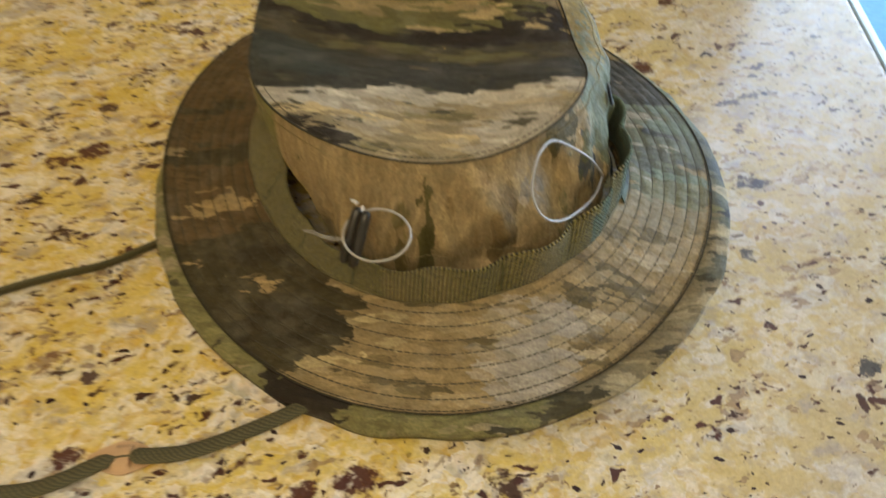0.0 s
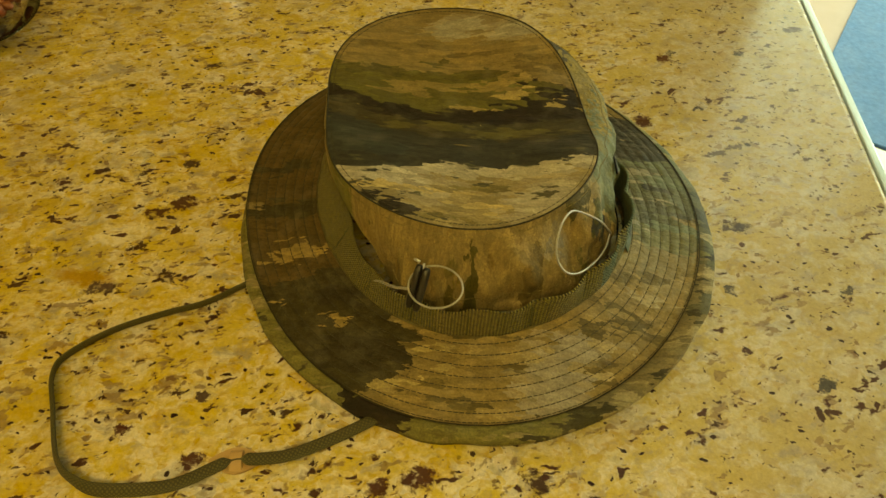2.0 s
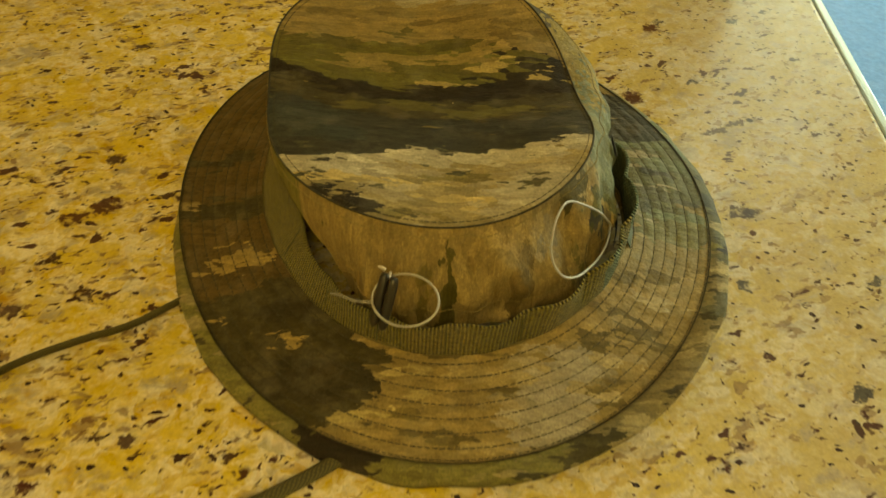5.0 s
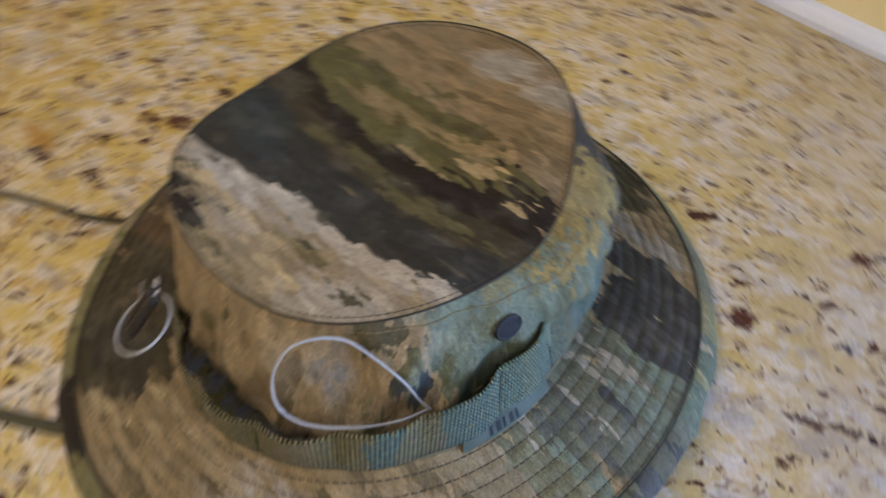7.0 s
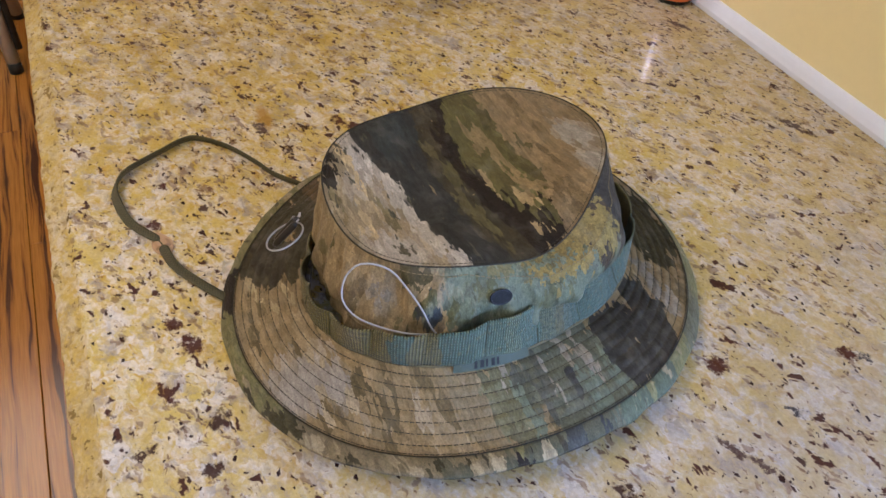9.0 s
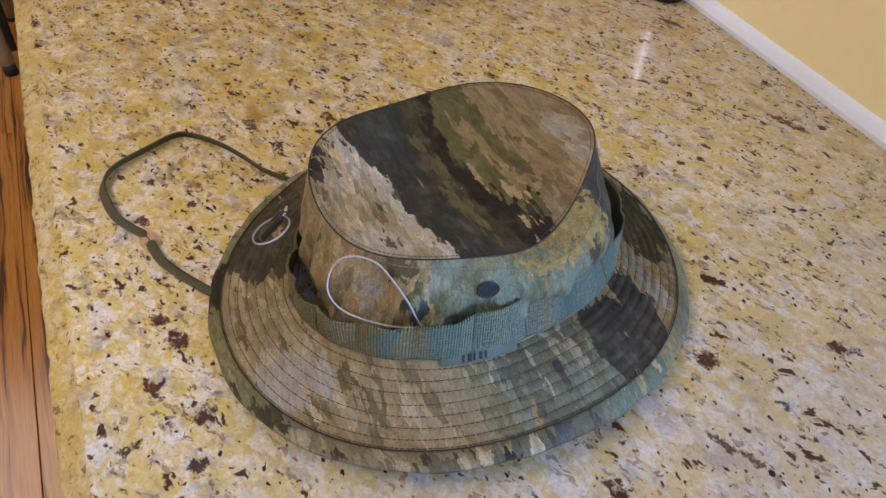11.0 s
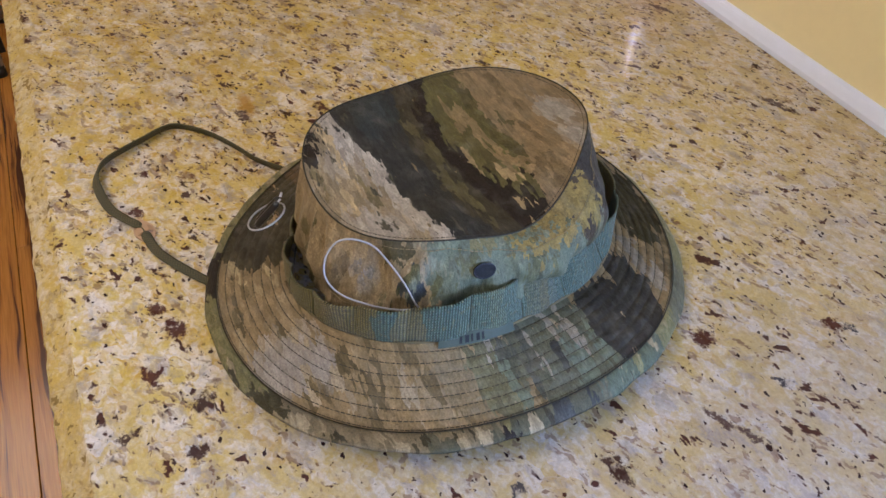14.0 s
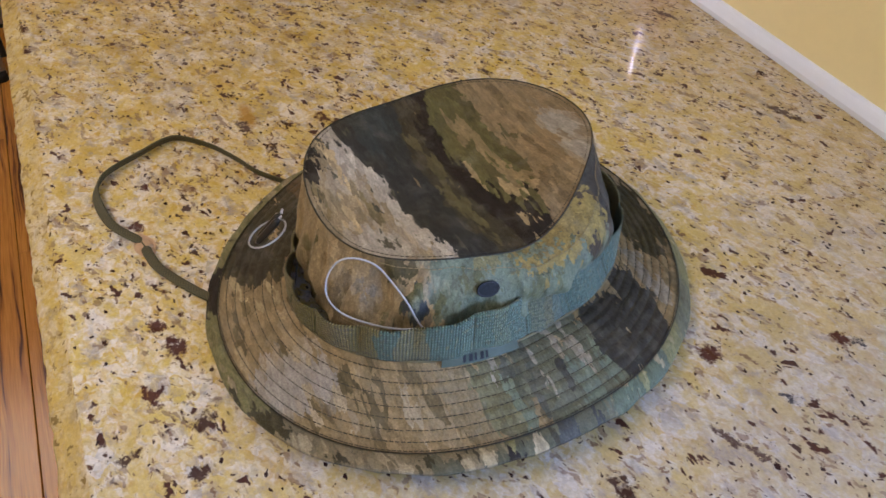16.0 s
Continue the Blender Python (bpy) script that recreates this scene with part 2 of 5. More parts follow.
def paint_wall(nt, q, g):
    c = mix(nt, 0.0, (0.268, 0.196, 0.104), (0.285, 0.20, 0.105))
    c = flecks(nt, c, g, 1.7, 0.45, 0.65, (0.215, 0.148, 0.072))
    c = flecks(nt, c, g, 5.0, 0.6, 0.68, (0.35, 0.275, 0.17))
    for x, y, rx, ry, dye in (
        (0.305, 0.165, 0.045, 0.071, SAGE), (0.219, 0.026, 0.0055, 0.02, (0.078, 0.066, 0.024)), (0.206, 0.026, 0.0035, 0.02, (0.15, 0.115, 0.048)),
        (0.150, 0.040, 0.007, 0.02, (0.125, 0.10, 0.042)), (0.122, 0.070, 0.016, 0.034, (0.15, 0.138, 0.055)), (0.256, 0.045, 0.005, 0.012, (0.15, 0.105, 0.05)),
        (0.285, 0.240, 0.03, 0.034, (0.050, 0.034, 0.019)),
    ):
        c = blob(nt, c, q, x, y, rx, ry, 0, dye)
    c = blob(nt, c, q, 0.296, 0.086, 0.010, 0.011, 0, (0.050, 0.053, 0.054), 0.15, z=0.996, rz=0.016)
    # the sage is streaked with olive and a paler green
    s = node(nt, "SeparateXYZ")
    nt.links.new(q, s.inputs[0])
    sage = span(nt, s.outputs[0], 0.282, 0.290)
    for shift, scale, low, dye in ((2.0, 0.30, 0.55, (0.098, 0.096, 0.040)), (17.0, 0.42, 0.60, (0.170, 0.168, 0.105)), (33.0, 0.5, 0.64, (0.062, 0.066, 0.034))):
        n = noise_tex(nt, vmath(nt, "ADD", g, (shift, shift * 0.7, shift * 1.3)), scale, 3, 0.6)
        c = mix(nt, fmath(nt, "MULTIPLY", span(nt, n, low, low + 0.02, 0.0, 0.85), sage), c, dye)
    # dark olive under the seam before the sage, ochre on the shoulder of the fold, a dark patch behind it
    c = blob(nt, c, q, 0.279, 0.078, 0.011, 0.014, 0, (0.085, 0.070, 0.032), z=1.024, rz=0.011)
    c = blob(nt, c, q, 0.268, 0.062, 0.010, 0.012, 0, (0.225, 0.190, 0.150), 0.4, z=0.996, rz=0.010)
    c = blob(nt, c, q, 0.292, 0.196, 0.036, 0.046, 0, (0.205, 0.145, 0.040), z=1.028, rz=0.018)
    c = blob(nt, c, q, 0.300, 0.150, 0.030, 0.030, 0, (0.165, 0.140, 0.060), z=1.033, rz=0.007)
    c = blob(nt, c, q, 0.302, 0.176, 0.020, 0.012, 0, (0.115, 0.095, 0.034), z=1.028, rz=0.007)
    c = blob(nt, c, q, 0.310, 0.140, 0.02, 0.020, 0, (0.055, 0.058, 0.028), z=0.978, rz=0.010)
    return blob(nt, c, q, 0.262, 0.262, 0.030, 0.036, 0, (0.037, 0.031, 0.024))


def paint_brim(nt, q, g):
    c = mix(nt, 0.0, (0.222, 0.160, 0.078), (0.226, 0.166, 0.080))
    c = flecks(nt, c, g, 2.3, 0.20, 0.58, (0.265, 0.200, 0.110))
    c = flecks(nt, c, g, 9.1, 0.24, 0.61, (0.135, 0.100, 0.045))
    # brown and moss quarter
    c = patches(nt, c, q, (0.085, 0.056, 0.025), ((0.060, 0.185, 0.060, 0.055), (0.085, 0.100, 0.060, 0.046), (0.100, 0.255, 0.060, 0.040)), 12)
    c = patches(nt, c, q, (0.046, 0.036, 0.017), ((0.108, 0.044, 0.074, 0.022), (0.140, 0.010, 0.046, 0.026), (0.075, 0.125, 0.036, 0.008), (0.128, 0.064, 0.026, 0.008), (0.060, 0.165, 0.026, 0.006)))
    c = patches(nt, c, q, (0.034, 0.026, 0.014), ((0.150, 0.008, 0.028, 0.014), (0.132, 0.050, 0.028, 0.007)))
    c = patches(nt, c, q, (0.275, 0.195, 0.090), ((0.090, 0.090, 0.018, 0.0055), (0.104, 0.082, 0.014, 0.003), (0.082, 0.080, 0.012, 0.0024), (0.092, 0.098, 0.014, 0.0022), (0.132, 0.034, 0.0075, 0.0045), (0.080, 0.047, 0.005, 0.002)))
    c = patches(nt, c, q, (0.32, 0.25, 0.13), ((0.176, -0.012, 0.014, 0.004), (0.200, 0.012, 0.014, 0.0026), (0.206, -0.002, 0.012, 0.003)))
    # tan front with brown and lilac-grey patches
    c = patches(nt, c, q, (0.105, 0.080, 0.036), ((0.236, 0.0225, 0.034, 0.0026), (0.254, 0.004, 0.016, 0.0036), (0.306, 0.035, 0.013, 0.0032), (0.330, 0.043, 0.016, 0.0030), (0.322, 0.050, 0.020, 0.0022), (0.214, -0.018, 0.020, 0.003)))
    c = patches(nt, c, q, (0.280, 0.244, 0.205), ((0.276, -0.004, 0.022, 0.020), (0.286, 0.020, 0.020, 0.008)), 4, 0.3)
    c = patches(nt, c, q, (0.300, 0.240, 0.155), ((0.296, 0.010, 0.014, 0.004), (0.318, 0.028, 0.016, 0.003), (0.340, 0.066, 0.018, 0.003), (0.262, 0.014, 0.012, 0.003)))
    # sage and slate side
    c = patches(nt, c, q, (0.200, 0.152, 0.080), ((0.350, 0.098, 0.034, 0.012),))
    c = patches(nt, c, q, (0.128, 0.118, 0.062), ((0.352, 0.122, 0.034, 0.016),))
    c = patches(nt, c, q, (0.100, 0.100, 0.062), ((0.355, 0.182, 0.060, 0.046),))
    c = patches(nt, c, q, (0.080, 0.078, 0.056), ((0.336, 0.150, 0.022, 0.005), (0.364, 0.146, 0.018, 0.004), (0.344, 0.134, 0.016, 0.003)))
    c = patches(nt, c, q, SLATE, ((0.338, 0.240, 0.040, 0.034), (0.306, 0.268, 0.034, 0.014), (0.358, 0.170, 0.014, 0.003)))
    c = patches(nt, c, q, (0.225, 0.192, 0.142), ((0.338, 0.190, 0.018, 0.0052), (0.334, 0.176, 0.014, 0.0030), (0.330, 0.126, 0.012, 0.0026), (0.356, 0.156, 0.014, 0.0026), (0.294, 0.290, 0.034, 0.0075)))
    c = patches(nt, c, q, (0.125, 0.140, 0.095), ((0.366, 0.182, 0.020, 0.008), (0.352, 0.206, 0.020, 0.003), (0.368, 0.132, 0.016, 0.004)))
    c = patches(nt, c, q, MOSS, ((0.225, 0.316, 0.050, 0.020), (0.262, 0.306, 0.020, 0.005)))
    c = flecks(nt, c, g, 4.4, 0.5, 0.72, (0.07, 0.054, 0.028))
    return flecks(nt, c, g, 12.7, 0.4, 0.70, (0.28, 0.215, 0.125))


def paint_border(nt, q, g):
    c = mix(nt, 0.0, (0.152, 0.134, 0.055), (0.15, 0.135, 0.055))
    c = flecks(nt, c, g, 6.1, 0.30, 0.60, (0.20, 0.165, 0.082))
    c = patches(nt, c, q, (0.180, 0.142, 0.080), ((0.375, 0.050, 0.05, 0.06), (0.330, -0.005, 0.040, 0.03)), 0)
    c = patches(nt, c, q, (0.085, 0.080, 0.046), ((0.402, 0.150, 0.034, 0.060), (0.378, 0.072, 0.014, 0.014)), 0)
    c = patches(nt, c, q, UMBER, ((0.164, -0.029, 0.024, 0.010), (0.146, -0.018, 0.010, 0.006), (0.392, 0.112, 0.014, 0.004)), 0)
    c = patches(nt, c, q, MOSS, ((0.302, -0.016, 0.014, 0.009), (0.293, -0.026, 0.010, 0.006), (0.372, 0.060, 0.012, 0.0040), (0.382, 0.080, 0.014, 0.0035), (0.345, 0.008, 0.010, 0.003)))
    c = patches(nt, c, q, (0.31, 0.25, 0.15), ((0.360, 0.036, 0.012, 0.004), (0.366, 0.046, 0.012, 0.003), (0.388, 0.096, 0.014, 0.004), (0.393, 0.132, 0.016, 0.0055), (0.334, -0.002, 0.012, 0.003), (0.322, -0.008, 0.012, 0.0024)))
    c = patches(nt, c, q, (0.048, 0.047, 0.042), ((0.396, 0.152, 0.018, 0.0060), (0.392, 0.176, 0.014, 0.0030)), 0)
    c = patches(nt, c, q, (0.090, 0.104, 0.064), ((0.390, 0.205, 0.022, 0.020), (0.372, 0.244, 0.03, 0.016)), 0)
    c = patches(nt, c, q, (0.11, 0.10, 0.056), ((0.335, 0.300, 0.045, 0.020), (0.395, 0.190, 0.012, 0.004)), 0)
    c = flecks(nt, c, g, 19.0, 0.34, 0.63, (0.255, 0.205, 0.120))
    c = flecks(nt, c, g, 27.0, 0.34, 0.65, (0.050, 0.042, 0.022))
    return flecks(nt, c, g, 8.8, 0.7, 0.71, (0.08, 0.068, 0.034))


camo_top = camo("camouflage_cloth_top", (78, 270, 6), (0.028, 0.0085, 0), paint_top, 0.55)
camo_wall = camo("camouflage_cloth_wall", (260, 260, 48), (0.006, 0.006, 0.016), paint_wall, 0.55)
camo_brim = camo("camouflage_cloth_brim", (85, 260, 6), (0.030, 0.010, 0), paint_brim, 0.45)
camo_border = camo("camouflage_cloth_border", (95, 250, 6), (0.024, 0.011, 0), paint_border, 0.5)


def webbing_material():
    m, nt, b = material("olive_webbing", 0.9)
    b.inputs["Sheen Weight"].default_value = 0.15
    uv = node(nt, "UVMap").outputs[0]
    p = place(nt)
    b.inputs["Specular IOR Level"].default_value = 0.25
    n = noise_tex(nt, vmath(nt, "MULTIPLY", uv, (90, 40, 1)), 1.0, 3, 0.6)
    xyz = node(nt, "SeparateXYZ")
    nt.links.new(p, xyz.inputs[0])
    turn = fmath(nt, "ARCTAN2", fmath(nt, "SUBTRACT", xyz.outputs[1], HY), fmath(nt, "SUBTRACT", xyz.outputs[0], HX))
    turn = fmath(nt, "ADD", span(nt, turn, -math.pi, math.pi), fmath(nt, "MULTIPLY", fmath(nt, "SUBTRACT", n, 0.5), 0.035))
    olive, dull, teal, pale = (0.140, 0.116, 0.032), (0.165, 0.130, 0.044), (0.072, 0.112, 0.078), (0.090, 0.132, 0.090)
    stops = [(-180, olive), (-98, dull), (-84, olive), (-66, dull), (-58, olive), (-49, teal), (-43, (0.13, 0.115, 0.045)), (-36, teal), (-25, pale), (-15, (0.12, 0.15, 0.09)), (-8, pale),
             (4, (0.115, 0.125, 0.070)), (10, (0.125, 0.112, 0.046)), (17, (0.100, 0.125, 0.085)), (22, teal), (34, pale), (46, teal), (62, (0.10, 0.125, 0.075)), (80, olive), (130, dull), (150, olive)]
    c = ramp(nt, turn, [(0.5 + d / 360, v) for d, v in stops])
    gilt = noise_tex(nt, vmath(nt, "MULTIPLY", uv, (330, 240, 1)), 1.0, 2, 0.6)
    c = mix(nt, span(nt, gilt, 0.55, 0.66, 0.0, 0.6), c, (0.165, 0.135, 0.045))
    ribs = node(nt, "TexWave", wave_type="BANDS", bands_direction="X")
    ribs.inputs["Scale"].default_value, ribs.inputs["Distortion"].default_value = 1.0, 0.4
    nt.links.new(vmath(nt, "MULTIPLY", uv, (165, 1, 1)), ribs.inputs["Vector"])
    picks = node(nt, "TexWave", wave_type="BANDS", bands_direction="Y")
    picks.inputs["Scale"].default_value = 1.0
    nt.links.new(vmath(nt, "MULTIPLY", uv, (1, 150, 1)), picks.inputs["Vector"])
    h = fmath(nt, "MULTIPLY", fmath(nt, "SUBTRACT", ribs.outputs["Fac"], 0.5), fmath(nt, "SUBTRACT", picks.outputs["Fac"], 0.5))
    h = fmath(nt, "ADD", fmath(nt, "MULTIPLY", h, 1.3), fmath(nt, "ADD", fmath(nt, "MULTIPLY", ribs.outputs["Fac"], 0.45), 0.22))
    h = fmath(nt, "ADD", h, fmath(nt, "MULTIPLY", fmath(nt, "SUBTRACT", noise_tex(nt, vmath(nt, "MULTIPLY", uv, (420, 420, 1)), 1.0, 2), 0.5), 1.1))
    # gaps of the weave darkened and thread tops lightened, shade put into the colour
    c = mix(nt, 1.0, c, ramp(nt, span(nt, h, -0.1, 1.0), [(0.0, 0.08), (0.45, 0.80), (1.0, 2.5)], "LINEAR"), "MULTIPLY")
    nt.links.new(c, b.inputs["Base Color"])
    bump(nt, b, h, 1.0, 0.0024)
    return m


def cord_material():
    m, nt, b = material("olive_braid", 0.8)
    uv = node(nt, "UVMap").outputs[0]
    waves = []
    for k in (1, -1):
        w = node(nt, "TexWave", wave_type="BANDS", bands_direction="DIAGONAL")
        w.inputs["Scale"].default_value = 1.0
        nt.links.new(vmath(nt, "MULTIPLY", uv, (230, 7.0 * k, 1)), w.inputs["Vector"])
        waves.append(w.outputs["Fac"])
    h = fmath(nt, "MULTIPLY", waves[0], waves[1])
    nt.links.new(mix(nt, span(nt, h, 0.05, 0.7), (0.045, 0.038, 0.016), (0.10, 0.085, 0.034)), b.inputs["Base Color"])
    bump(nt, b, h, 0.4, 0.0007)
    return m


def granite_material():
    m, nt, b = material("golden_granite", 0.16)
    p = place(nt)
    jitter = vmath(nt, "SUBTRACT", noise_tex(nt, p, 45, 3, 0.6, "Color"), (0.5, 0.5, 0.5))
    w = vmath(nt, "ADD", p, vmath(nt, "MULTIPLY", jitter, (0.018, 0.012, 0.012)))
    crisp = vmath(nt, "SUBTRACT", noise_tex(nt, p, 190, 3, 0.65, "Color"), (0.5, 0.5, 0.5))
    w2 = vmath(nt, "ADD", w, vmath(nt, "MULTIPLY", crisp, (0.004, 0.0034, 0.0034)))

    def cells(scale, stretch, src):
        v = node(nt, "TexVoronoi", feature="F1")
        v.inputs["Scale"].default_value = scale
        nt.links.new(vmath(nt, "MULTIPLY", src, stretch), v.inputs["Vector"])
        return v

    def one(sock, i):
        s = node(nt, "SeparateColor")
        nt.links.new(sock, s.inputs[0])
        return s.outputs[i]

    # the grain of the stone runs aslant through the slab
    lie = node(nt, "Mapping")
    lie.inputs["Rotation"].default_value = (0, 0, radians(-26))
    nt.links.new(w2, lie.inputs[0])
    grain = lie.outputs[0]

    # feldspar: white, cream and golden crystals in drifts
    field = cells(95, (0.8, 1.15, 1), grain)
    drift = noise_tex(nt, vmath(nt, "MULTIPLY", grain, (22, 32, 22)), 1.0, 4, 0.62)
    pick = fmath(nt, "ADD", fmath(nt, "MULTIPLY", one(field.outputs["Color"], 0), 0.30), fmath(nt, "MULTIPLY", drift, 0.90))
    c = ramp(nt, pick, [(0.36, (0.36, 0.335, 0.315)), (0.46, (0.67, 0.60, 0.54)), (0.54, (0.60, 0.50, 0.31)), (0.61, (0.55, 0.385, 0.09)), (0.67, (0.66, 0.575, 0.46)), (0.74, (0.50, 0.31, 0.04)), (0.82, (0.60, 0.48, 0.24))], "LINEAR")
    small = cells(230, (0.9, 1.1, 1), w2)
    tint = ramp(nt, one(small.outputs["Color"], 1), [(0.0, (0.74, 0.70, 0.62)), (0.30, (0.56, 0.43, 0.13)), (0.52, (0.33, 0.30, 0.27)), (0.64, (0.66, 0.58, 0.42)), (0.86, (0.46, 0.28, 0.06))])
    c = mix(nt, 0.24, c, tint)
    # golden stain
    gold = noise_tex(nt, vmath(nt, "ADD", vmath(nt, "MULTIPLY", grain, (32, 46, 34)), (4.1, 8.2, 0)), 1.0, 4, 0.65)
    c = mix(nt, span(nt, gold, 0.495, 0.585, 0.0, 0.78), c, (0.54, 0.385, 0.070))
    rust = noise_tex(nt, vmath(nt, "ADD", vmath(nt, "MULTIPLY", grain, (44, 64, 44)), (14.1, 3.2, 0)), 1.0, 4, 0.65)
    c = mix(nt, span(nt, rust, 0.64, 0.72, 0.0, 0.6), c, (0.40, 0.215, 0.035))
    # browner drifts away from the polished end, the light's falloff there put into colour
    side = node(nt, "SeparateXYZ")
    nt.links.new(vmath(nt, "ADD", p, vmath(nt, "MULTIPLY", jitter, (0.12, 0, 0))), side.inputs[0])
    smoke = span(nt, noise_tex(nt, vmath(nt, "ADD", vmath(nt, "MULTIPLY", grain, (24, 38, 24)), (2.0, 6.0, 0)), 1.0, 4, 0.65), 0.40, 0.62, 0.15, 0.95)
    c = mix(nt, fmath(nt, "MULTIPLY", smoke, span(nt, side.outputs[0], 0.06, -0.22, 0.0, 0.62)), c, (0.29, 0.185, 0.045))
    # grey smoky quartz
    grey = noise_tex(nt, vmath(nt, "MULTIPLY", grain, (40, 66, 40)), 1.0, 5, 0.70)
    c = mix(nt, span(nt, grey, 0.54, 0.66, 0.0, 0.72), c, (0.28, 0.238, 0.225))
    # slab greyer towards its polished end, the window's cool light put into its colour
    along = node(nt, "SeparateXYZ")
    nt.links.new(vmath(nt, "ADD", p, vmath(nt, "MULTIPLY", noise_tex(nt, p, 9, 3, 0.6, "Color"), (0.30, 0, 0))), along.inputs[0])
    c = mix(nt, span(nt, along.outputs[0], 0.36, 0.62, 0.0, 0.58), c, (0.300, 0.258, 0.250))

    # black and brown mica in short streaks that run with the grain
    def mica(under, shift, sx, sy, low, dye, amount, clump, hold=0.5):
        v = vmath(nt, "ADD", vmath(nt, "MULTIPLY", grain, (sx, sy, sx)), (shift, shift * 1.7, 0))
        n = noise_tex(nt, v, 1.0, 2, 0.55)
        n = fmath(nt, "ADD", n, fmath(nt, "MULTIPLY", fmath(nt, "SUBTRACT", clump, 0.5), hold))
        n = fmath(nt, "SUBTRACT", n, sparse)
        return mix(nt, span(nt, n, low, low + 0.045, 0.0, amount), under, dye)
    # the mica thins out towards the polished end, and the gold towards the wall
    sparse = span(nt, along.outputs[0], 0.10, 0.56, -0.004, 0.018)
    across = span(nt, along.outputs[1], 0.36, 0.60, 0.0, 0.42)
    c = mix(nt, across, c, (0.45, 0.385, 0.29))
    clump = noise_tex(nt, p, 30, 3, 0.6)
    other = noise_tex(nt, vmath(nt, "ADD", p, (3, 5, 0)), 42, 3, 0.6)
    third = noise_tex(nt, vmath(nt, "ADD", p, (7, 1, 0)), 22, 3, 0.6)
    c = mica(c, 29.0, 70, 150, 0.625, (0.19, 0.115, 0.075), 0.65, other)
    c = mica(c, 53.0, 120, 180, 0.665, (0.16, 0.085, 0.05), 0.8, third)
    c = mica(c, 11.0, 68, 112, 0.672, (0.052, 0.013, 0.010), 0.97, clump)
    c = mica(c, 3.0, 160, 190, 0.676, (0.040, 0.015, 0.012), 0.97, other)
    c = mica(c, 67.0, 64, 160, 0.694, (0.040, 0.013, 0.011), 0.95, third)
    c = mica(c, 17.0, 62, 86, 0.695, (0.050, 0.016, 0.012), 0.97, clump)
    c = mica(c, 41.0, 230, 330, 0.735, (0.035, 0.024, 0.024), 0.9, clump)
    grit = cells(260, (0.8, 1.2, 1), w2)
    c = mix(nt, fmath(nt, "MULTIPLY", span(nt, one(grit.outputs["Color"], 2), 0.965, 0.970), span(nt, grit.outputs["Distance"], 0.46, 0.34)), c, (0.030, 0.014, 0.014))
    # the large garnets and stains of this slab
    ragged = vmath(nt, "ADD", p, vmath(nt, "MULTIPLY", vmath(nt, "SUBTRACT", noise_tex(nt, p, 140, 4, 0.7, "Color"), (0.5, 0.5, 0.5)), (0.022, 0.018, 0)))
    broken = span(nt, noise_tex(nt, vmath(nt, "MULTIPLY", w, (130, 190, 100)), 1.0, 3, 0.6), 0.36, 0.46, 0.30, 0.96)
    RED, DARK, COAL, SEPIA = (0.062, 0.016, 0.012), (0.050, 0.022, 0.016), (0.050, 0.044, 0.050), (0.075, 0.042, 0.034)
    garnets = ((-0.014, 0.140, 0.011, 0.009), (-0.032, 0.128, 0.010, 0.006), (0.199, -0.064, 0.011, 0.009), (0.176, -0.073, 0.009, 0.006), (0.365, 0.303, 0.010, 0.009),
               (0.544, 0.489, 0.013, 0.006), (0.062, -0.069, 0.008, 0.006), (0.012, -0.054, 0.006, 0.004), (0.395, 0.411, 0.008, 0.007), (0.236, -0.088, 0.014, 0.004))
    smoky = ((-0.024, 0.186, 0.009, 0.005), (-0.046, 0.325, 0.012, 0.005), (-0.002, 0.067, 0.006, 0.010), (0.271, -0.059, 0.008, 0.011), (0.038, -0.025, 0.006, 0.004), (0.278, -0.108, 0.004, 0.010),
             (0.307, -0.070, 0.008, 0.008), (-0.033, 0.091, 0.010, 0.004), (0.433, 0.177, 0.012, 0.005), (0.427, 0.177, 0.014, 0.007))
    coals = ((0.468, 0.035, 0.013, 0.009), (0.415, 0.110, 0.010, 0.008), (0.505, 0.120, 0.012, 0.004), (0.474, 0.431, 0.010, 0.006), (0.403, 0.421, 0.010, 0.006), (0.420, 0.331, 0.012, 0.004))
    sepias = ((0.445, 0.279, 0.014, 0.004), (0.427, 0.267, 0.016, 0.005), (-0.083, 0.605, 0.022, 0.007), (-0.045, 0.050, 0.018, 0.006), (0.143, 0.594, 0.030, 0.008), (0.054, -0.026, 0.006, 0.005))
    c = blob(nt, c, ragged, -0.060, 0.058, 0.020, 0.007, 0, (0.38, 0.22, 0.05), 0.3)
    for dye, spots, size in ((SEPIA, sepias, 0.75), (COAL, coals, 0.6), (DARK, smoky, 0.8), (RED, garnets, 0.9)):
        for x, y, rx, ry in spots:
            c = blob(nt, c, ragged, x, y, rx * size, ry * size, 24, dye, 0.16, holes=broken)
    front = node(nt, "SeparateXYZ")
    nt.links.new(w, front.inputs[0])
    c = mix(nt, span(nt, front.outputs[1], FRONT_Y + 0.025, FRONT_Y + 0.021, 0.0, 0.45), c, (0.43, 0.315, 0.10))
    c = mix(nt, 1.0, c, ramp(nt, noise_tex(nt, p, 420, 3, 0.7), [(0.25, 0.80), (0.75, 1.14)], "LINEAR"), "MULTIPLY")
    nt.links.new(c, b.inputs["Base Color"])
    sep = node(nt, "SeparateXYZ")
    nt.links.new(p, sep.inputs[0])
    hewn = span(nt, sep.outputs[1], FRONT_Y + 0.031, FRONT_Y + 0.022)
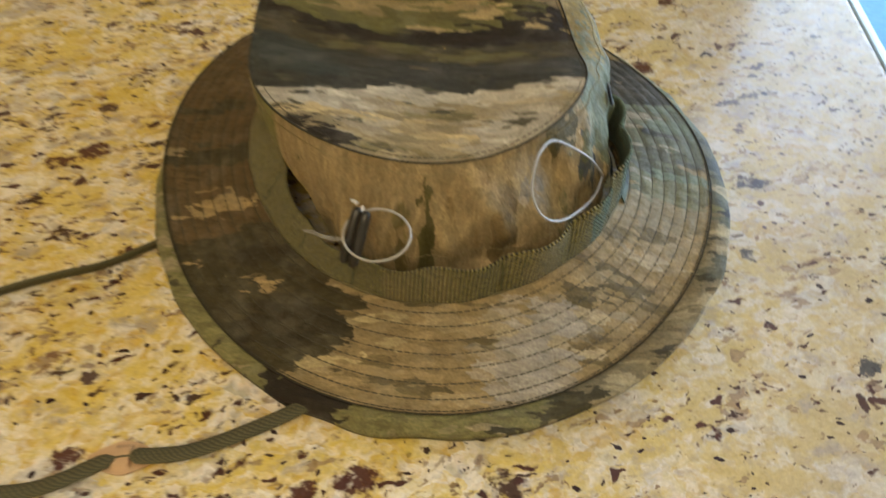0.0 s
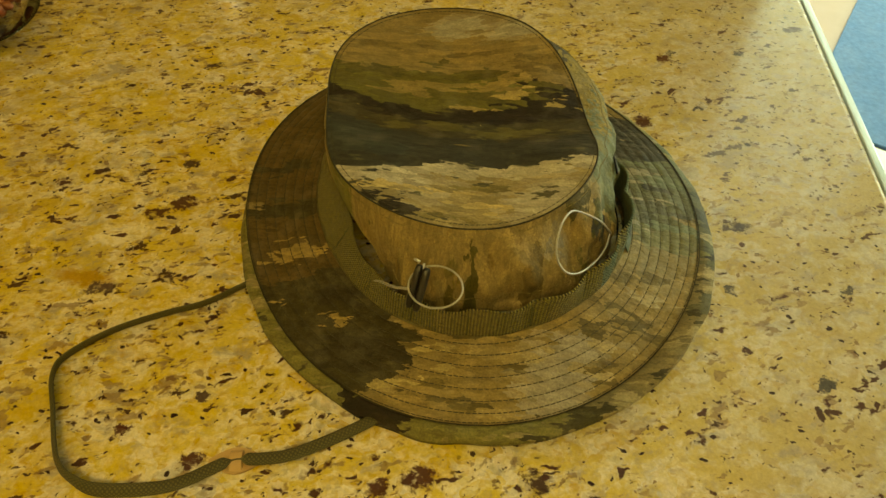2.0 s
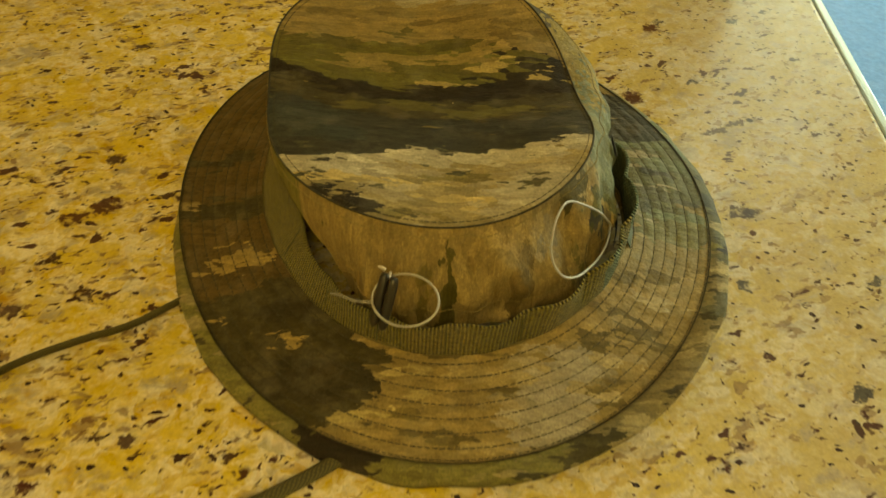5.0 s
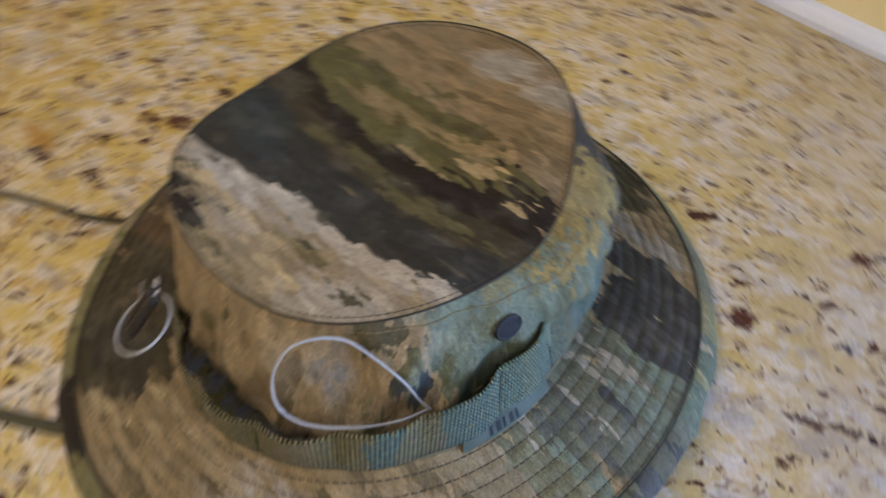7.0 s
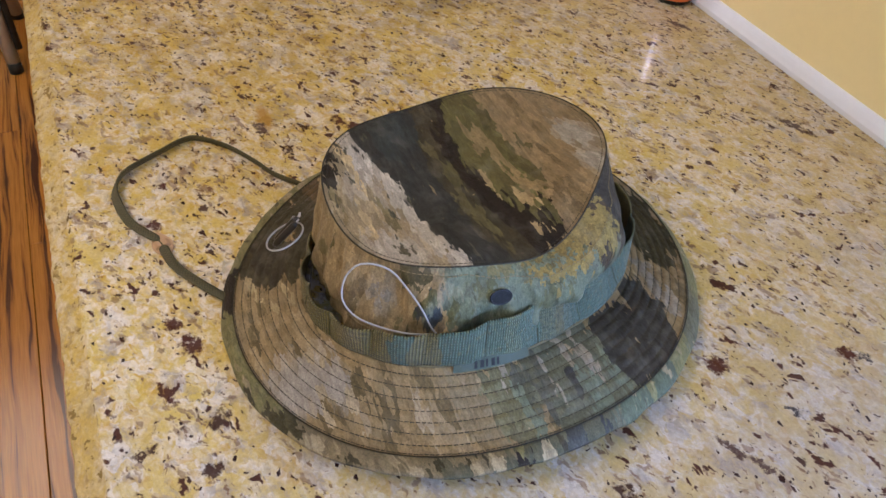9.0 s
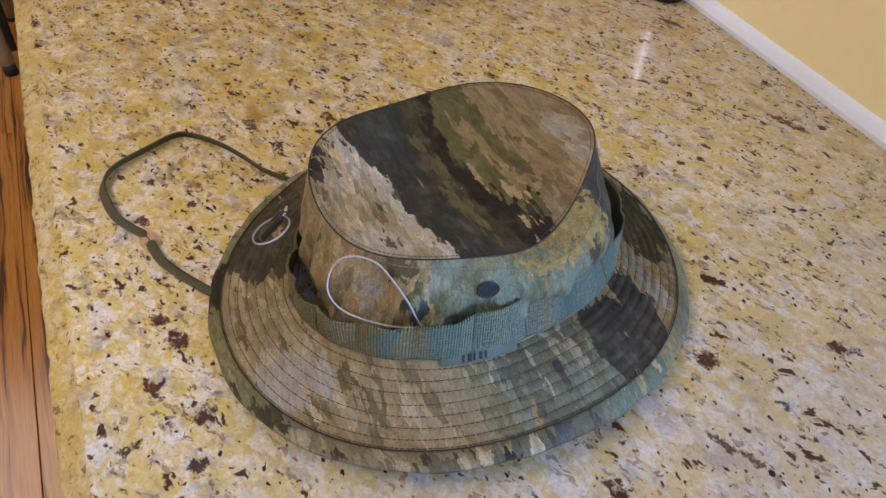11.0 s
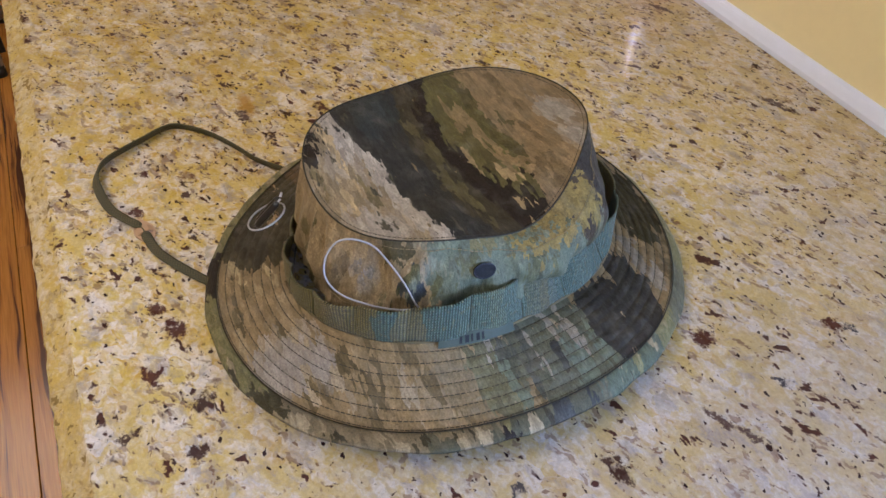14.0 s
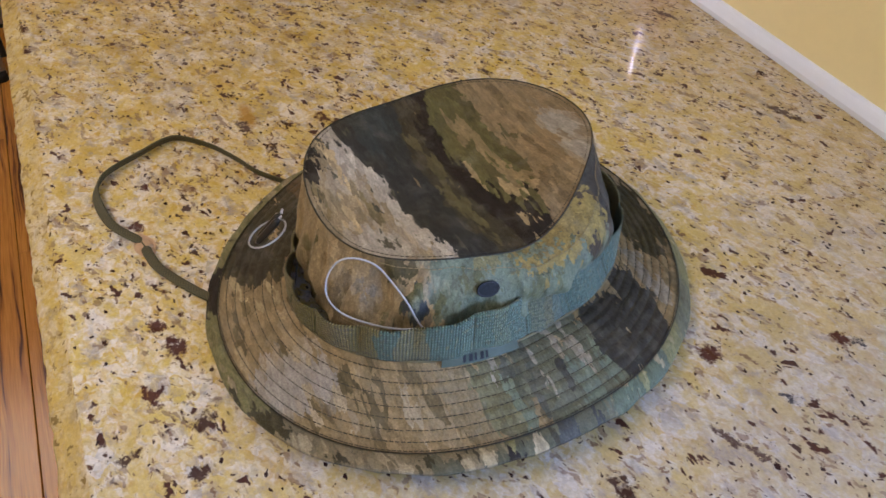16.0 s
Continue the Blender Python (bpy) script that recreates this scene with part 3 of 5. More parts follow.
    polish = span(nt, noise_tex(nt, p, 30, 4, 0.6), 0.3, 0.7, 0.24, 0.32)
    nt.links.new(fmath(nt, "ADD", polish, fmath(nt, "MULTIPLY", hewn, 0.75)), b.inputs["Roughness"])
    nt.links.new(span(nt, hewn, 0, 1, 0.15, 0.06), b.inputs["Specular IOR Level"])
    nt.links.new(span(nt, hewn, 0, 1, 0.10, 0.0), b.inputs["Coat Weight"])
    b.inputs["Coat Roughness"].default_value = 0.035
    bump(nt, b, noise_tex(nt, p, 160, 3, 0.6), 0.02, 0.0006)
    return m


def wood_material():
    m, nt, b = material("tiger_wood", 0.28)
    b.inputs["Specular IOR Level"].default_value = 0.38
    p = place(nt)
    rnd = node(nt, "ObjectInfo").outputs["Random"]
    off = node(nt, "CombineXYZ")
    nt.links.new(fmath(nt, "MULTIPLY", rnd, 7.0), off.inputs[0])
    nt.links.new(fmath(nt, "MULTIPLY", rnd, 3.0), off.inputs[1])
    sh = vmath(nt, "ADD", p, off.outputs[0])
    warp = vmath(nt, "ADD", sh, vmath(nt, "MULTIPLY", noise_tex(nt, vmath(nt, "MULTIPLY", sh, (1.6, 9, 1)), 1.0, 3, 0.6, "Color"), (0, 0.05, 0)))
    n = noise_tex(nt, vmath(nt, "MULTIPLY", warp, (1.4, 46, 1)), 1.0, 4, 0.6)
    c = ramp(nt, n, [(0.28, (0.29, 0.115, 0.018)), (0.45, (0.40, 0.172, 0.026)), (0.55, (0.25, 0.098, 0.018)), (0.59, (0.060, 0.022, 0.012)), (0.8, (0.05, 0.018, 0.010))], "LINEAR")
    c = mix(nt, span(nt, rnd, 0, 1, 0.0, 0.2), c, (0.30, 0.145, 0.04))
    fine = noise_tex(nt, vmath(nt, "MULTIPLY", sh, (14, 420, 1)), 1.0, 3)
    c = mix(nt, 1.0, c, ramp(nt, fine, [(0.3, 0.82), (0.7, 1.12)], "LINEAR"), "MULTIPLY")
    nt.links.new(c, b.inputs["Base Color"])
    nt.links.new(span(nt, fine, 0.3, 0.7, 0.16, 0.26), b.inputs["Roughness"])
    bump(nt, b, fine, 0.15, 0.0008)
    return m


granite, wood, webbing, braid = granite_material(), wood_material(), webbing_material(), cord_material()
wall_paint = plain("cream_wall_paint", (0.87, 0.735, 0.40), 0.55, 0, 0.03, 90, 0.0004)
white_paint = plain("white_trim_paint", (0.76, 0.785, 0.90), 0.35, 0, 0.03, 60, 0.0003)
ceiling_paint = plain("ceiling_paint", (0.78, 0.76, 0.72), 0.8, 0, 0.03, 40, 0.0008)
seam_thread = plain("dark_seam_thread", (0.028, 0.023, 0.013), 0.85, 0, 0.2, 400)
thread = plain("olive_thread", (0.038, 0.031, 0.017), 0.8, 0, 0.25, 500)
gold_thread = plain("tan_thread", (0.20, 0.155, 0.075), 0.8, 0, 0.25, 500)
black_metal = plain("blackened_brass", (0.012, 0.012, 0.014), 0.4, 0.6, 0.2, 300)
mesh_black = plain("black_vent_mesh", (0.006, 0.006, 0.008), 0.9, 0, 0.3, 900, 0.0006)
lining = plain("dark_lining", (0.028, 0.024, 0.016), 0.9, 0, 0.2, 300)
silver_cord = plain("silver_elastic", (0.36, 0.35, 0.35), 0.42, 0.25, 0.25, 700, 0.0006)
toggle_plastic = plain("dark_plastic", (0.014, 0.010, 0.008), 0.35, 0, 0.2, 200)
leather = plain("tan_leather", (0.44, 0.275, 0.15), 0.6, 0, 0.12, 250, 0.0005)
label_cloth = plain("green_label_cloth", (0.056, 0.072, 0.052), 0.8, 0, 0.1, 300)
ink = plain("black_ink", (0.012, 0.012, 0.014), 0.7)
steel = plain("brushed_steel", (0.55, 0.53, 0.53), 0.32, 0.35, 0.1, 80)
rubber = plain("black_rubber", (0.015, 0.014, 0.014), 0.7, 0, 0.2, 200)
nut_skin = plain("red_brown_shell", (0.24, 0.065, 0.032), 0.4, 0, 0.35, 60, 0.0008)
orange_gloss = plain("orange_lacquer", (0.62, 0.13, 0.02), 0.2, 0, 0.1, 40)
black_gloss = plain("black_glazed", (0.012, 0.010, 0.010), 0.08)
rug_wool = plain("slate_blue_wool", (0.060, 0.160, 0.34), 0.75, 0, 0.4, 60, 0.003)
floor_highlight_paint = plain("pale_floor_highlight", (0.58, 0.70, 0.76), 0.3, 0, 0.1, 20)
floor_tan = plain("tan_tile", (0.34, 0.23, 0.19), 0.45, 0, 0.1, 12)
edge_glare = plain("edge_glare_paint", (0.52, 0.72, 0.98), 0.15, 0, 0.03, 60)
base_paint = plain("cream_cabinet_paint", (0.62, 0.55, 0.42), 0.45, 0, 0.05, 30)
glass, _, gb = material("clear_glass", 0.02)
gb.inputs["Transmission Weight"].default_value, gb.inputs["IOR"].default_value = 1.0, 1.45
lamp_glow, _, lb = material("lamp_diffuser", 0.5)
lb.inputs["Emission Color"].default_value, lb.inputs["Emission Strength"].default_value = (1.0, 0.84, 0.60, 1), 7.0

# glow for the strip that stands in for the jar's highlight
jar_highlight, _, tb = material("jar_highlight_glow", 0.4)
tb.inputs["Emission Color"].default_value, tb.inputs["Emission Strength"].default_value = (1.0, 0.96, 0.9, 1), 60.0

# ---- builders ----


def thing(name, x, y, z, label, category, group="", kind=""):
    ob = new(name)
    ob.location = (x, y, z)
    return tagged(ob, label, category, group, kind)


def root_place(ob):
    v = Vector((0, 0, 0))
    while ob is not None:
        v += ob.location
        ob = ob.parent
    return v


def part(name, bm, mat, parent=None, label="", smooth=True, kind=""):
    """Links a bmesh in world metres as one mesh object, under a thing or a part."""
    me = bpy.data.meshes.new(name)
    bmesh.ops.recalc_face_normals(bm, faces=bm.faces)
    bm.to_mesh(me)
    bm.free()
    me.materials.append(mat)
    for f in me.polygons:
        f.use_smooth = smooth
    ob = new(name, me)
    if parent is not None:
        me.transform(Matrix.Translation(-root_place(parent)))
        ob.parent = parent
    return tagged(ob, label, kind=kind)


def box(bm, x0, x1, y0, y1, z0, z1, bevel=0.0, turn=None):
    r = bmesh.ops.create_cube(bm, size=1.0, matrix=Matrix.Translation(((x0 + x1) / 2, (y0 + y1) / 2, (z0 + z1) / 2)) @ Matrix.Diagonal((x1 - x0, y1 - y0, z1 - z0, 1)))
    vs = r["verts"]
    if bevel:
        es = {e for v in vs for e in v.link_edges}
        out = bmesh.ops.bevel(bm, geom=list(es), offset=bevel, segments=2, affect="EDGES", profile=0.6)
        vs = list({v for f in out["faces"] for v in f.verts} | {v for v in vs if v.is_valid})
    if turn is not None:
        bmesh.ops.transform(bm, matrix=turn, verts=vs)
    return bm


def one_box(x0, x1, y0, y1, z0, z1, bevel=0.0):
    return box(bmesh.new(), x0, x1, y0, y1, z0, z1, bevel)


def sheet(nu, nv, at, closed_v=False):
    """A closed ring of nu by nv points; at(th, j) gives a place and its arc u and height v for the cloth's own coordinates."""
    bm = bmesh.new()
    uv = bm.loops.layers.uv.new("UVMap")
    rows, coords = [], []
    for i in range(nu):
        th = 2 * math.pi * i / nu
        row, cr = [], []
        for j in range(nv):
            p, u, v = at(th, j)
            row.append(bm.verts.new(p))
            cr.append((u, v))
        rows.append(row)
        coords.append(cr)
    for i in range(nu):
        k = (i + 1) % nu
        for j in range(nv if closed_v else nv - 1):
            n = (j + 1) % nv
            f = bm.faces.new((rows[i][j], rows[k][j], rows[k][n], rows[i][n]))
            wrap = 0.78 if k == 0 else 0.0
            for loop, (a, b) in zip(f.loops, ((i, j), (k, j), (k, n), (i, n))):
                u, v = coords[a][b]
                loop[uv].uv = (u + (wrap if a == k else 0.0), v)
    return bm


def tube(points, radius, sides=8, closed=False):
    """A round cord through points; radius may be a number or a function of 0..1."""
    bm = bmesh.new()
    uv = bm.loops.layers.uv.new("UVMap")
    pts = [Vector(p) for p in points]
    n = len(pts)
    rings, run, length = [], [0.0], 0.0
    side = None
    for i, p in enumerate(pts):
        a, b = (pts[(i - 1) % n], pts[(i + 1) % n]) if closed else (pts[max(i - 1, 0)], pts[min(i + 1, n - 1)])
        t = (b - a).normalized()
        side = (t.orthogonal() if side is None else side - t * side.dot(t)).normalized()
        up = t.cross(side)
        r = radius(i / max(1, n - 1)) if callable(radius) else radius
        rings.append([bm.verts.new(p + r * (math.cos(2 * math.pi * k / sides) * side + math.sin(2 * math.pi * k / sides) * up)) for k in range(sides)])
        if i:
            length += (p - pts[i - 1]).length
            run.append(length)
    for i in range(n if closed else n - 1):
        j = (i + 1) % n
        for k in range(sides):
            m = (k + 1) % sides
            f = bm.faces.new((rings[i][k], rings[j][k], rings[j][m], rings[i][m]))
            for loop, (a, b) in zip(f.loops, ((i, k), (j, k), (j, k + 1), (i, k + 1))):
                loop[uv].uv = (run[a] if not (closed and j == 0 and a == j) else length + 0.001, b / sides)
    if not closed:
        bm.faces.new(rings[0][::-1])
        bm.faces.new(rings[-1])
    return bm


def smooth_line(points, steps):
    """A Catmull-Rom line through points."""
    pts = [Vector(p) for p in points]
    pts = [2 * pts[0] - pts[1]] + pts + [2 * pts[-1] - pts[-2]]
    out = []
    for i in range(1, len(pts) - 2):
        a, b, c, d = pts[i - 1 : i + 3]
        for s in range(steps):
            t = s / steps
            out.append(0.5 * ((2 * b) + (c - a) * t + (2 * a - 5 * b + 4 * c - d) * t * t + (3 * b - a - 3 * c + d) * t**3))
    return out + [pts[-2]]


def lathe(profile, x, y, steps=40):
    """A turned body from pairs of radius and height."""
    def at(th, j):
        r, z = profile[j]
        return (x + r * math.cos(th), y + r * math.sin(th), z), th * 0.05, z
    return sheet(steps, len(profile), at)


def wave(c, th):
    """A closed ring's reach or height: its mean and its swing once, twice, three and four times round."""
    v = c[0]
    for k in range(1, (len(c) + 1) // 2):
        v += c[2 * k - 1] * math.cos(k * th) + c[2 * k] * math.sin(k * th)
    return v


def ease(t):
    t = max(0.0, min(1.0, t))
    return t * t * (3 - 2 * t)


def near(th, mid, width):
    d = (th - mid + math.pi) % (2 * math.pi) - math.pi
    return math.exp(-((d / width) ** 2))


# ---- the setting ----
def build_room():
    ground = tagged(new("floor"), "orange tiger-striped hardwood plank floor with a satin finish", "floor", kind="structure")
    under = one_box(-4.0, 0.9, -4.0, 2.8, -0.06, -0.010)
    part("subfloor", under, lining, ground, smooth=False)
    tagged(part("tile_floor", one_box(0.9, 2.4, -4.0, 2.8, -0.06, 0.0), floor_tan, smooth=False), "tan tiled floor beyond the end of the counter", "floor", kind="structure")
    for name, x0, x1, y0, y1 in (("wall_west", -4.12, -4.0, -4.0, 2.8), ("wall_south", -4.12, 2.52, -4.12, -4.0)):
        tagged(part(name, one_box(x0, x1, y0, y1, 0, 2.6 if name == "wall_west" else 3.7), wall_paint, smooth=False), "cream painted wall", "wall", kind="structure")
    tagged(part("wall_north", one_box(-4.0, END_X + 0.002, WALL_Y, WALL_Y + 0.12, 0, 2.6), wall_paint, smooth=False),
           "warm cream painted wall behind the granite counter", "wall", kind="structure")
    bm = bmesh.new()
    for y0, y1, z0, z1 in ((-4.0, 0.25, 0, 3.7), (2.45, 2.8, 0, 3.7), (0.25, 2.45, 0, 0.7), (0.25, 2.45, 1.9, 3.7)):
        box(bm, 2.4, 2.52, y0, y1, z0, z1)
    tagged(part("wall_east", bm, wall_paint, smooth=False), "cream painted wall with a wide window opening", "wall", kind="structure")
    bm = bmesh.new()
    for x0, x1, z0 in ((-4.12, 0.69, 0), (2.31, 2.52, 0), (0.69, 2.31, 3.62)):
        box(bm, x0, x1, 2.8, 2.92, z0, 3.7)
    tagged(part("wall_far_north", bm, wall_paint, smooth=False), "cream painted wall with the opening of the added tall window", "wall", kind="structure")
    # unseen tall window, added so that the granite's right side catches daylight
    door = tagged(new("added_north_window"), "unseen tall white-framed window wall added to let in cool daylight", "window", kind="structure")
    for x0, x1, z0, z1 in ((0.69, 0.75, 0, 3.62), (2.25, 2.31, 0, 3.62), (0.75, 1.47, 0, 0.08), (1.53, 2.25, 0, 0.08), (0.75, 1.47, 3.56, 3.62), (1.53, 2.25, 3.56, 3.62), (1.47, 1.53, 0, 3.62)):
        part("window_frame", one_box(x0, x1, 2.803, 2.86, z0, z1, 0.004), white_paint, door, smooth=False)
    for x0, x1 in ((0.75, 1.47), (1.53, 2.25)):
        part("pane", one_box(x0, x1, 2.83, 2.836, 0.08, 3.56), glass, door, smooth=False).visible_shadow = False
    win = tagged(new("window_1"), "wide white-framed window letting in cool daylight", "window", kind="structure")
    for y0, y1, z0, z1 in ((0.25, 0.31, 0.7, 1.9), (2.39, 2.45, 0.7, 1.9), (0.31, 2.39, 0.7, 0.76), (0.31, 2.39, 1.84, 1.9), (1.32, 1.38, 0.76, 1.84)):
        part("window_frame", one_box(2.403, 2.46, y0, y1, z0, z1, 0.004), white_paint, win, smooth=False)
    for y0, y1 in ((0.31, 1.32), (1.38, 2.39)):
        pane = part("pane", one_box(2.43, 2.436, y0, y1, 0.76, 1.84), glass, win, smooth=False)
        pane.visible_shadow = False
    tagged(part("ceiling", one_box(-4.12, 0.72, -4.12, 2.8, 2.6, 2.7), ceiling_paint, smooth=False), "flat white painted ceiling", "ceiling", kind="structure")
    # unseen high ceiling and upper wall, added to make room for the tall window
    tagged(part("ceiling_high", one_box(0.60, 2.52, -4.12, 2.92, 3.7, 3.8), ceiling_paint, smooth=False), "unseen high white painted ceiling added for the tall window", "ceiling", kind="structure")
    tagged(part("wall_upper", one_box(0.60, 0.72, -4.0, 2.8, 2.701, 3.7), wall_paint, smooth=False), "unseen cream painted wall added above the lower ceiling", "wall", kind="structure")
    for x, y, w, d in ((0.08, -1.3, 0.9, 0.9), (-1.95, -1.15, 1.3, 0.7)):
        lamp = thing("ceiling_light", x, y, 2.6, "flush ceiling light with a warm glowing diffuser", "lamp", "ceiling lights")
        w, d = w / 2, d / 2
        bm = bmesh.new()
        for a, b, c, e in ((-w - 0.03, w + 0.03, d, d + 0.03), (-w - 0.03, w + 0.03, -d - 0.03, -d), (-w - 0.03, -w, -d, d), (w, w + 0.03, -d, d)):
            box(bm, x + a, x + b, y + c, y + e, 2.53, 2.6)
        part("frame", bm, white_paint, lamp, smooth=False)
        part("diffuser", one_box(x - w, x + w, y - d, y + d, 2.56, 2.597), lamp_glow, lamp, smooth=False)
    return ground


floor_thing = build_room()


def build_trim():
    """The white moulding that runs along the wall on the granite."""
    bm = bmesh.new()
    prof = [(0.0, 0.0), (0.0112, 0.0), (0.0112, 0.006), (0.010, 0.0085), (0.0080, 0.013), (0.006, 0.0165), (0.003, 0.0185), (0.0, 0.019)]
    ends = [[bm.verts.new((x, WALL_Y - d, TABLE + 0.0005 + h)) for d, h in prof] for x in (-4.0, END_X + 0.002)]
    n = len(prof)
    for i in range(n):
        bm.faces.new((ends[0][i], ends[1][i], ends[1][(i + 1) % n], ends[0][(i + 1) % n]))
    bm.faces.new(ends[0][::-1])
    bm.faces.new(ends[1])
    tagged(part("trim", bm, white_paint, smooth=False), "white painted moulding along the back of the counter", "trim", kind="structure")


build_trim()


def build_counter():
    """The granite slab with a rough-hewn front edge and a polished end, on its base."""
    x0, x1, t = -2.6, END_X, 0.032
    bm = bmesh.new()
    cols = 340
    rows = []
    for i in range(cols + 1):
        x = x0 + (x1 - x0) * i / cols
        n1 = noise.noise(Vector((x * 42, 1.3, 0))) * 0.0026 + noise.noise(Vector((x * 130, 5.3, 0))) * 0.0009
        n2 = noise.noise(Vector((x * 50, 8.1, 0))) * 0.0024 + noise.noise(Vector((x * 150, 2.2, 0))) * 0.0010
        n3 = noise.noise(Vector((x * 55, 4.4, 0))) * 0.0022
        y = FRONT_Y
        prof = [(WALL_Y - 0.0005, TABLE - t), (y + 0.012, TABLE - t), (y + 0.003 + n3, TABLE - t + 0.003), (y + 0.001 + n2, TABLE - 0.021), (y + 0.003 - n1, TABLE - 0.014),
                (y + 0.007 + n2, TABLE - 0.0115 + n1 * 0.4), (y + 0.013 + n1, TABLE - 0.0075 + n2 * 0.3), (y + 0.0205 + n1 * 0.7, TABLE - 0.0040 + n3 * 0.2), (y + 0.0235 + n3 * 0.6, TABLE), (WALL_Y - 0.0005, TABLE)]
        rows.append([Vector((x, a, b)) for a, b in prof])
    # the polished end is rounded over
    prof_n = len(rows[0])
    mid = Vector((0, (WALL_Y + FRONT_Y) / 2, TABLE - t / 2))
    for dx, drop in ((0.003, 0.0006), (0.0055, 0.0025), (0.0068, 0.006)):
        last = []
        for j, p in enumerate(rows[cols]):
            q = p.copy()
            q.x = x1 - 0.0068 + dx
            if p.z > TABLE - t / 2:
                q.z = p.z - drop
            else:
                q.z = p.z + drop
            last.append(q)
        rows.append(last)
    for r in rows[cols : cols + 1]:
        for p in r:
            p.x = x1 - 0.0068
    vs = [[bm.verts.new(p) for p in r] for r in rows]
    for i in range(len(vs) - 1):
        for j in range(prof_n):
            k = (j + 1) % prof_n
            bm.faces.new((vs[i][j], vs[i + 1][j], vs[i + 1][k], vs[i][k]))
    bm.faces.new(vs[0])
    bm.faces.new(vs[-1][::-1])
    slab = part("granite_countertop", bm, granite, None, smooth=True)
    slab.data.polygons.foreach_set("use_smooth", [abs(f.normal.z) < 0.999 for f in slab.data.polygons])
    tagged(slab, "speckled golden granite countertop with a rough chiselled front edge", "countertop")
    base = thing("counter_base", -1.0, 0.26, 0, "cream painted cabinet base under the granite counter", "cabinet")
    part("body", one_box(x0 + 0.02, x1 - 0.04, FRONT_Y + 0.05, WALL_Y - 0.003, 0.10, TABLE - t - 0.0005), base_paint, base, smooth=False)
    part("toe_kick", one_box(x0 + 0.04, x1 - 0.06, FRONT_Y + 0.11, WALL_Y - 0.01, 0.0, 0.0995), lining, base, smooth=False)


build_counter()

# ---- the hat ----
RIM_R = (0.1879, 0.0031, -0.0017, -0.0084, -0.0016, -0.0020, -0.0007, -0.0010, -0.0007)
RIM_Z = (0.9339, 0.0074, 0.0020, 0.0045, -0.0054, 0.0016, -0.0029, 0.0002, 0.0012)
EDGE_R = (0.1774, -0.0004, -0.0022, -0.0059, -0.0008, -0.0028, 0.0007, 0.0003, -0.0017)
EDGE_Z = (0.9413, 0.0030, 0.0083, 0.0044, -0.0057, 0.0030, -0.0001, 0.0015, -0.0006)
SEAM_R = (0.1035, -0.0212, 0.0033, -0.0077, -0.0096, 0.0052, 0.0005, -0.0036, 0.0013)
SEAM_Z = (1.0277, 0.0016, 0.0040, -0.0038, 0.0008, -0.0028, -0.0049, -0.0015, -0.0028)
LOW_R = (0.1238, -0.0052, 0.0028, -0.0129, -0.0073, -0.0012, -0.0029, 0.0004, -0.0002)
LOW_Z = (0.9528, 0.0070, -0.0042, 0.0042, -0.0068, -0.0006, -0.0018, -0.0008, -0.0001)
HIGH_R = (0.1201, -0.0046, 0.0075, -0.0231, -0.0154, 0.0051, -0.0044, -0.0008, 0.0019)
HIGH_Z = (0.9792, 0.0160, -0.0017, 0.0052, -0.0085, -0.0011, -0.0009, 0.0000, -0.0005)


def polar(th, r, z):
    return Vector((HX + r * math.cos(th), HY + r * math.sin(th), z))


def brim_point(th, f, quilt=True):
    """On top of the brim, from the crown (f = 0) to the stitched edge (f = 1)."""
    r0, z0, r1, z1 = wave(LOW_R, th), wave(LOW_Z, th), wave(EDGE_R, th), wave(EDGE_Z, th)
    r, z = r0 + (r1 - r0) * f, z0 + (z1 - z0) * f
    z += 0.0022 * math.sin(math.pi * f) * math.sin(3 * th + 0.6) + 0.0012 * noise.noise(Vector((th * 3.2, f * 2.5, 0))) * math.sin(math.pi * f)
    if quilt:
        z += 0.0008 * abs(math.sin(math.pi * f * 8)) ** 0.5 + 0.0005 * noise.noise(Vector((th * 38, f * 8, 4.0)))
    return polar(th, r, max(z, TABLE + 0.004))


FOLDS = ((-128, 0.30, 0.0008, 0.085), (-110, 0.10, 0.0042, 0.045), (-98, -0.15, 0.0036, 0.042), (-84, 0.22, 0.0036, 0.050), (-70, 0.35, 0.0044, 0.060),
         (-44, -0.30, 0.0034, 0.070), (-28, -0.55, 0.0026, 0.085), (-4, 0.60, 0.0030, 0.090), (22, 0.50, 0.0034, 0.090), (50, -0.20, 0.0040, 0.090))


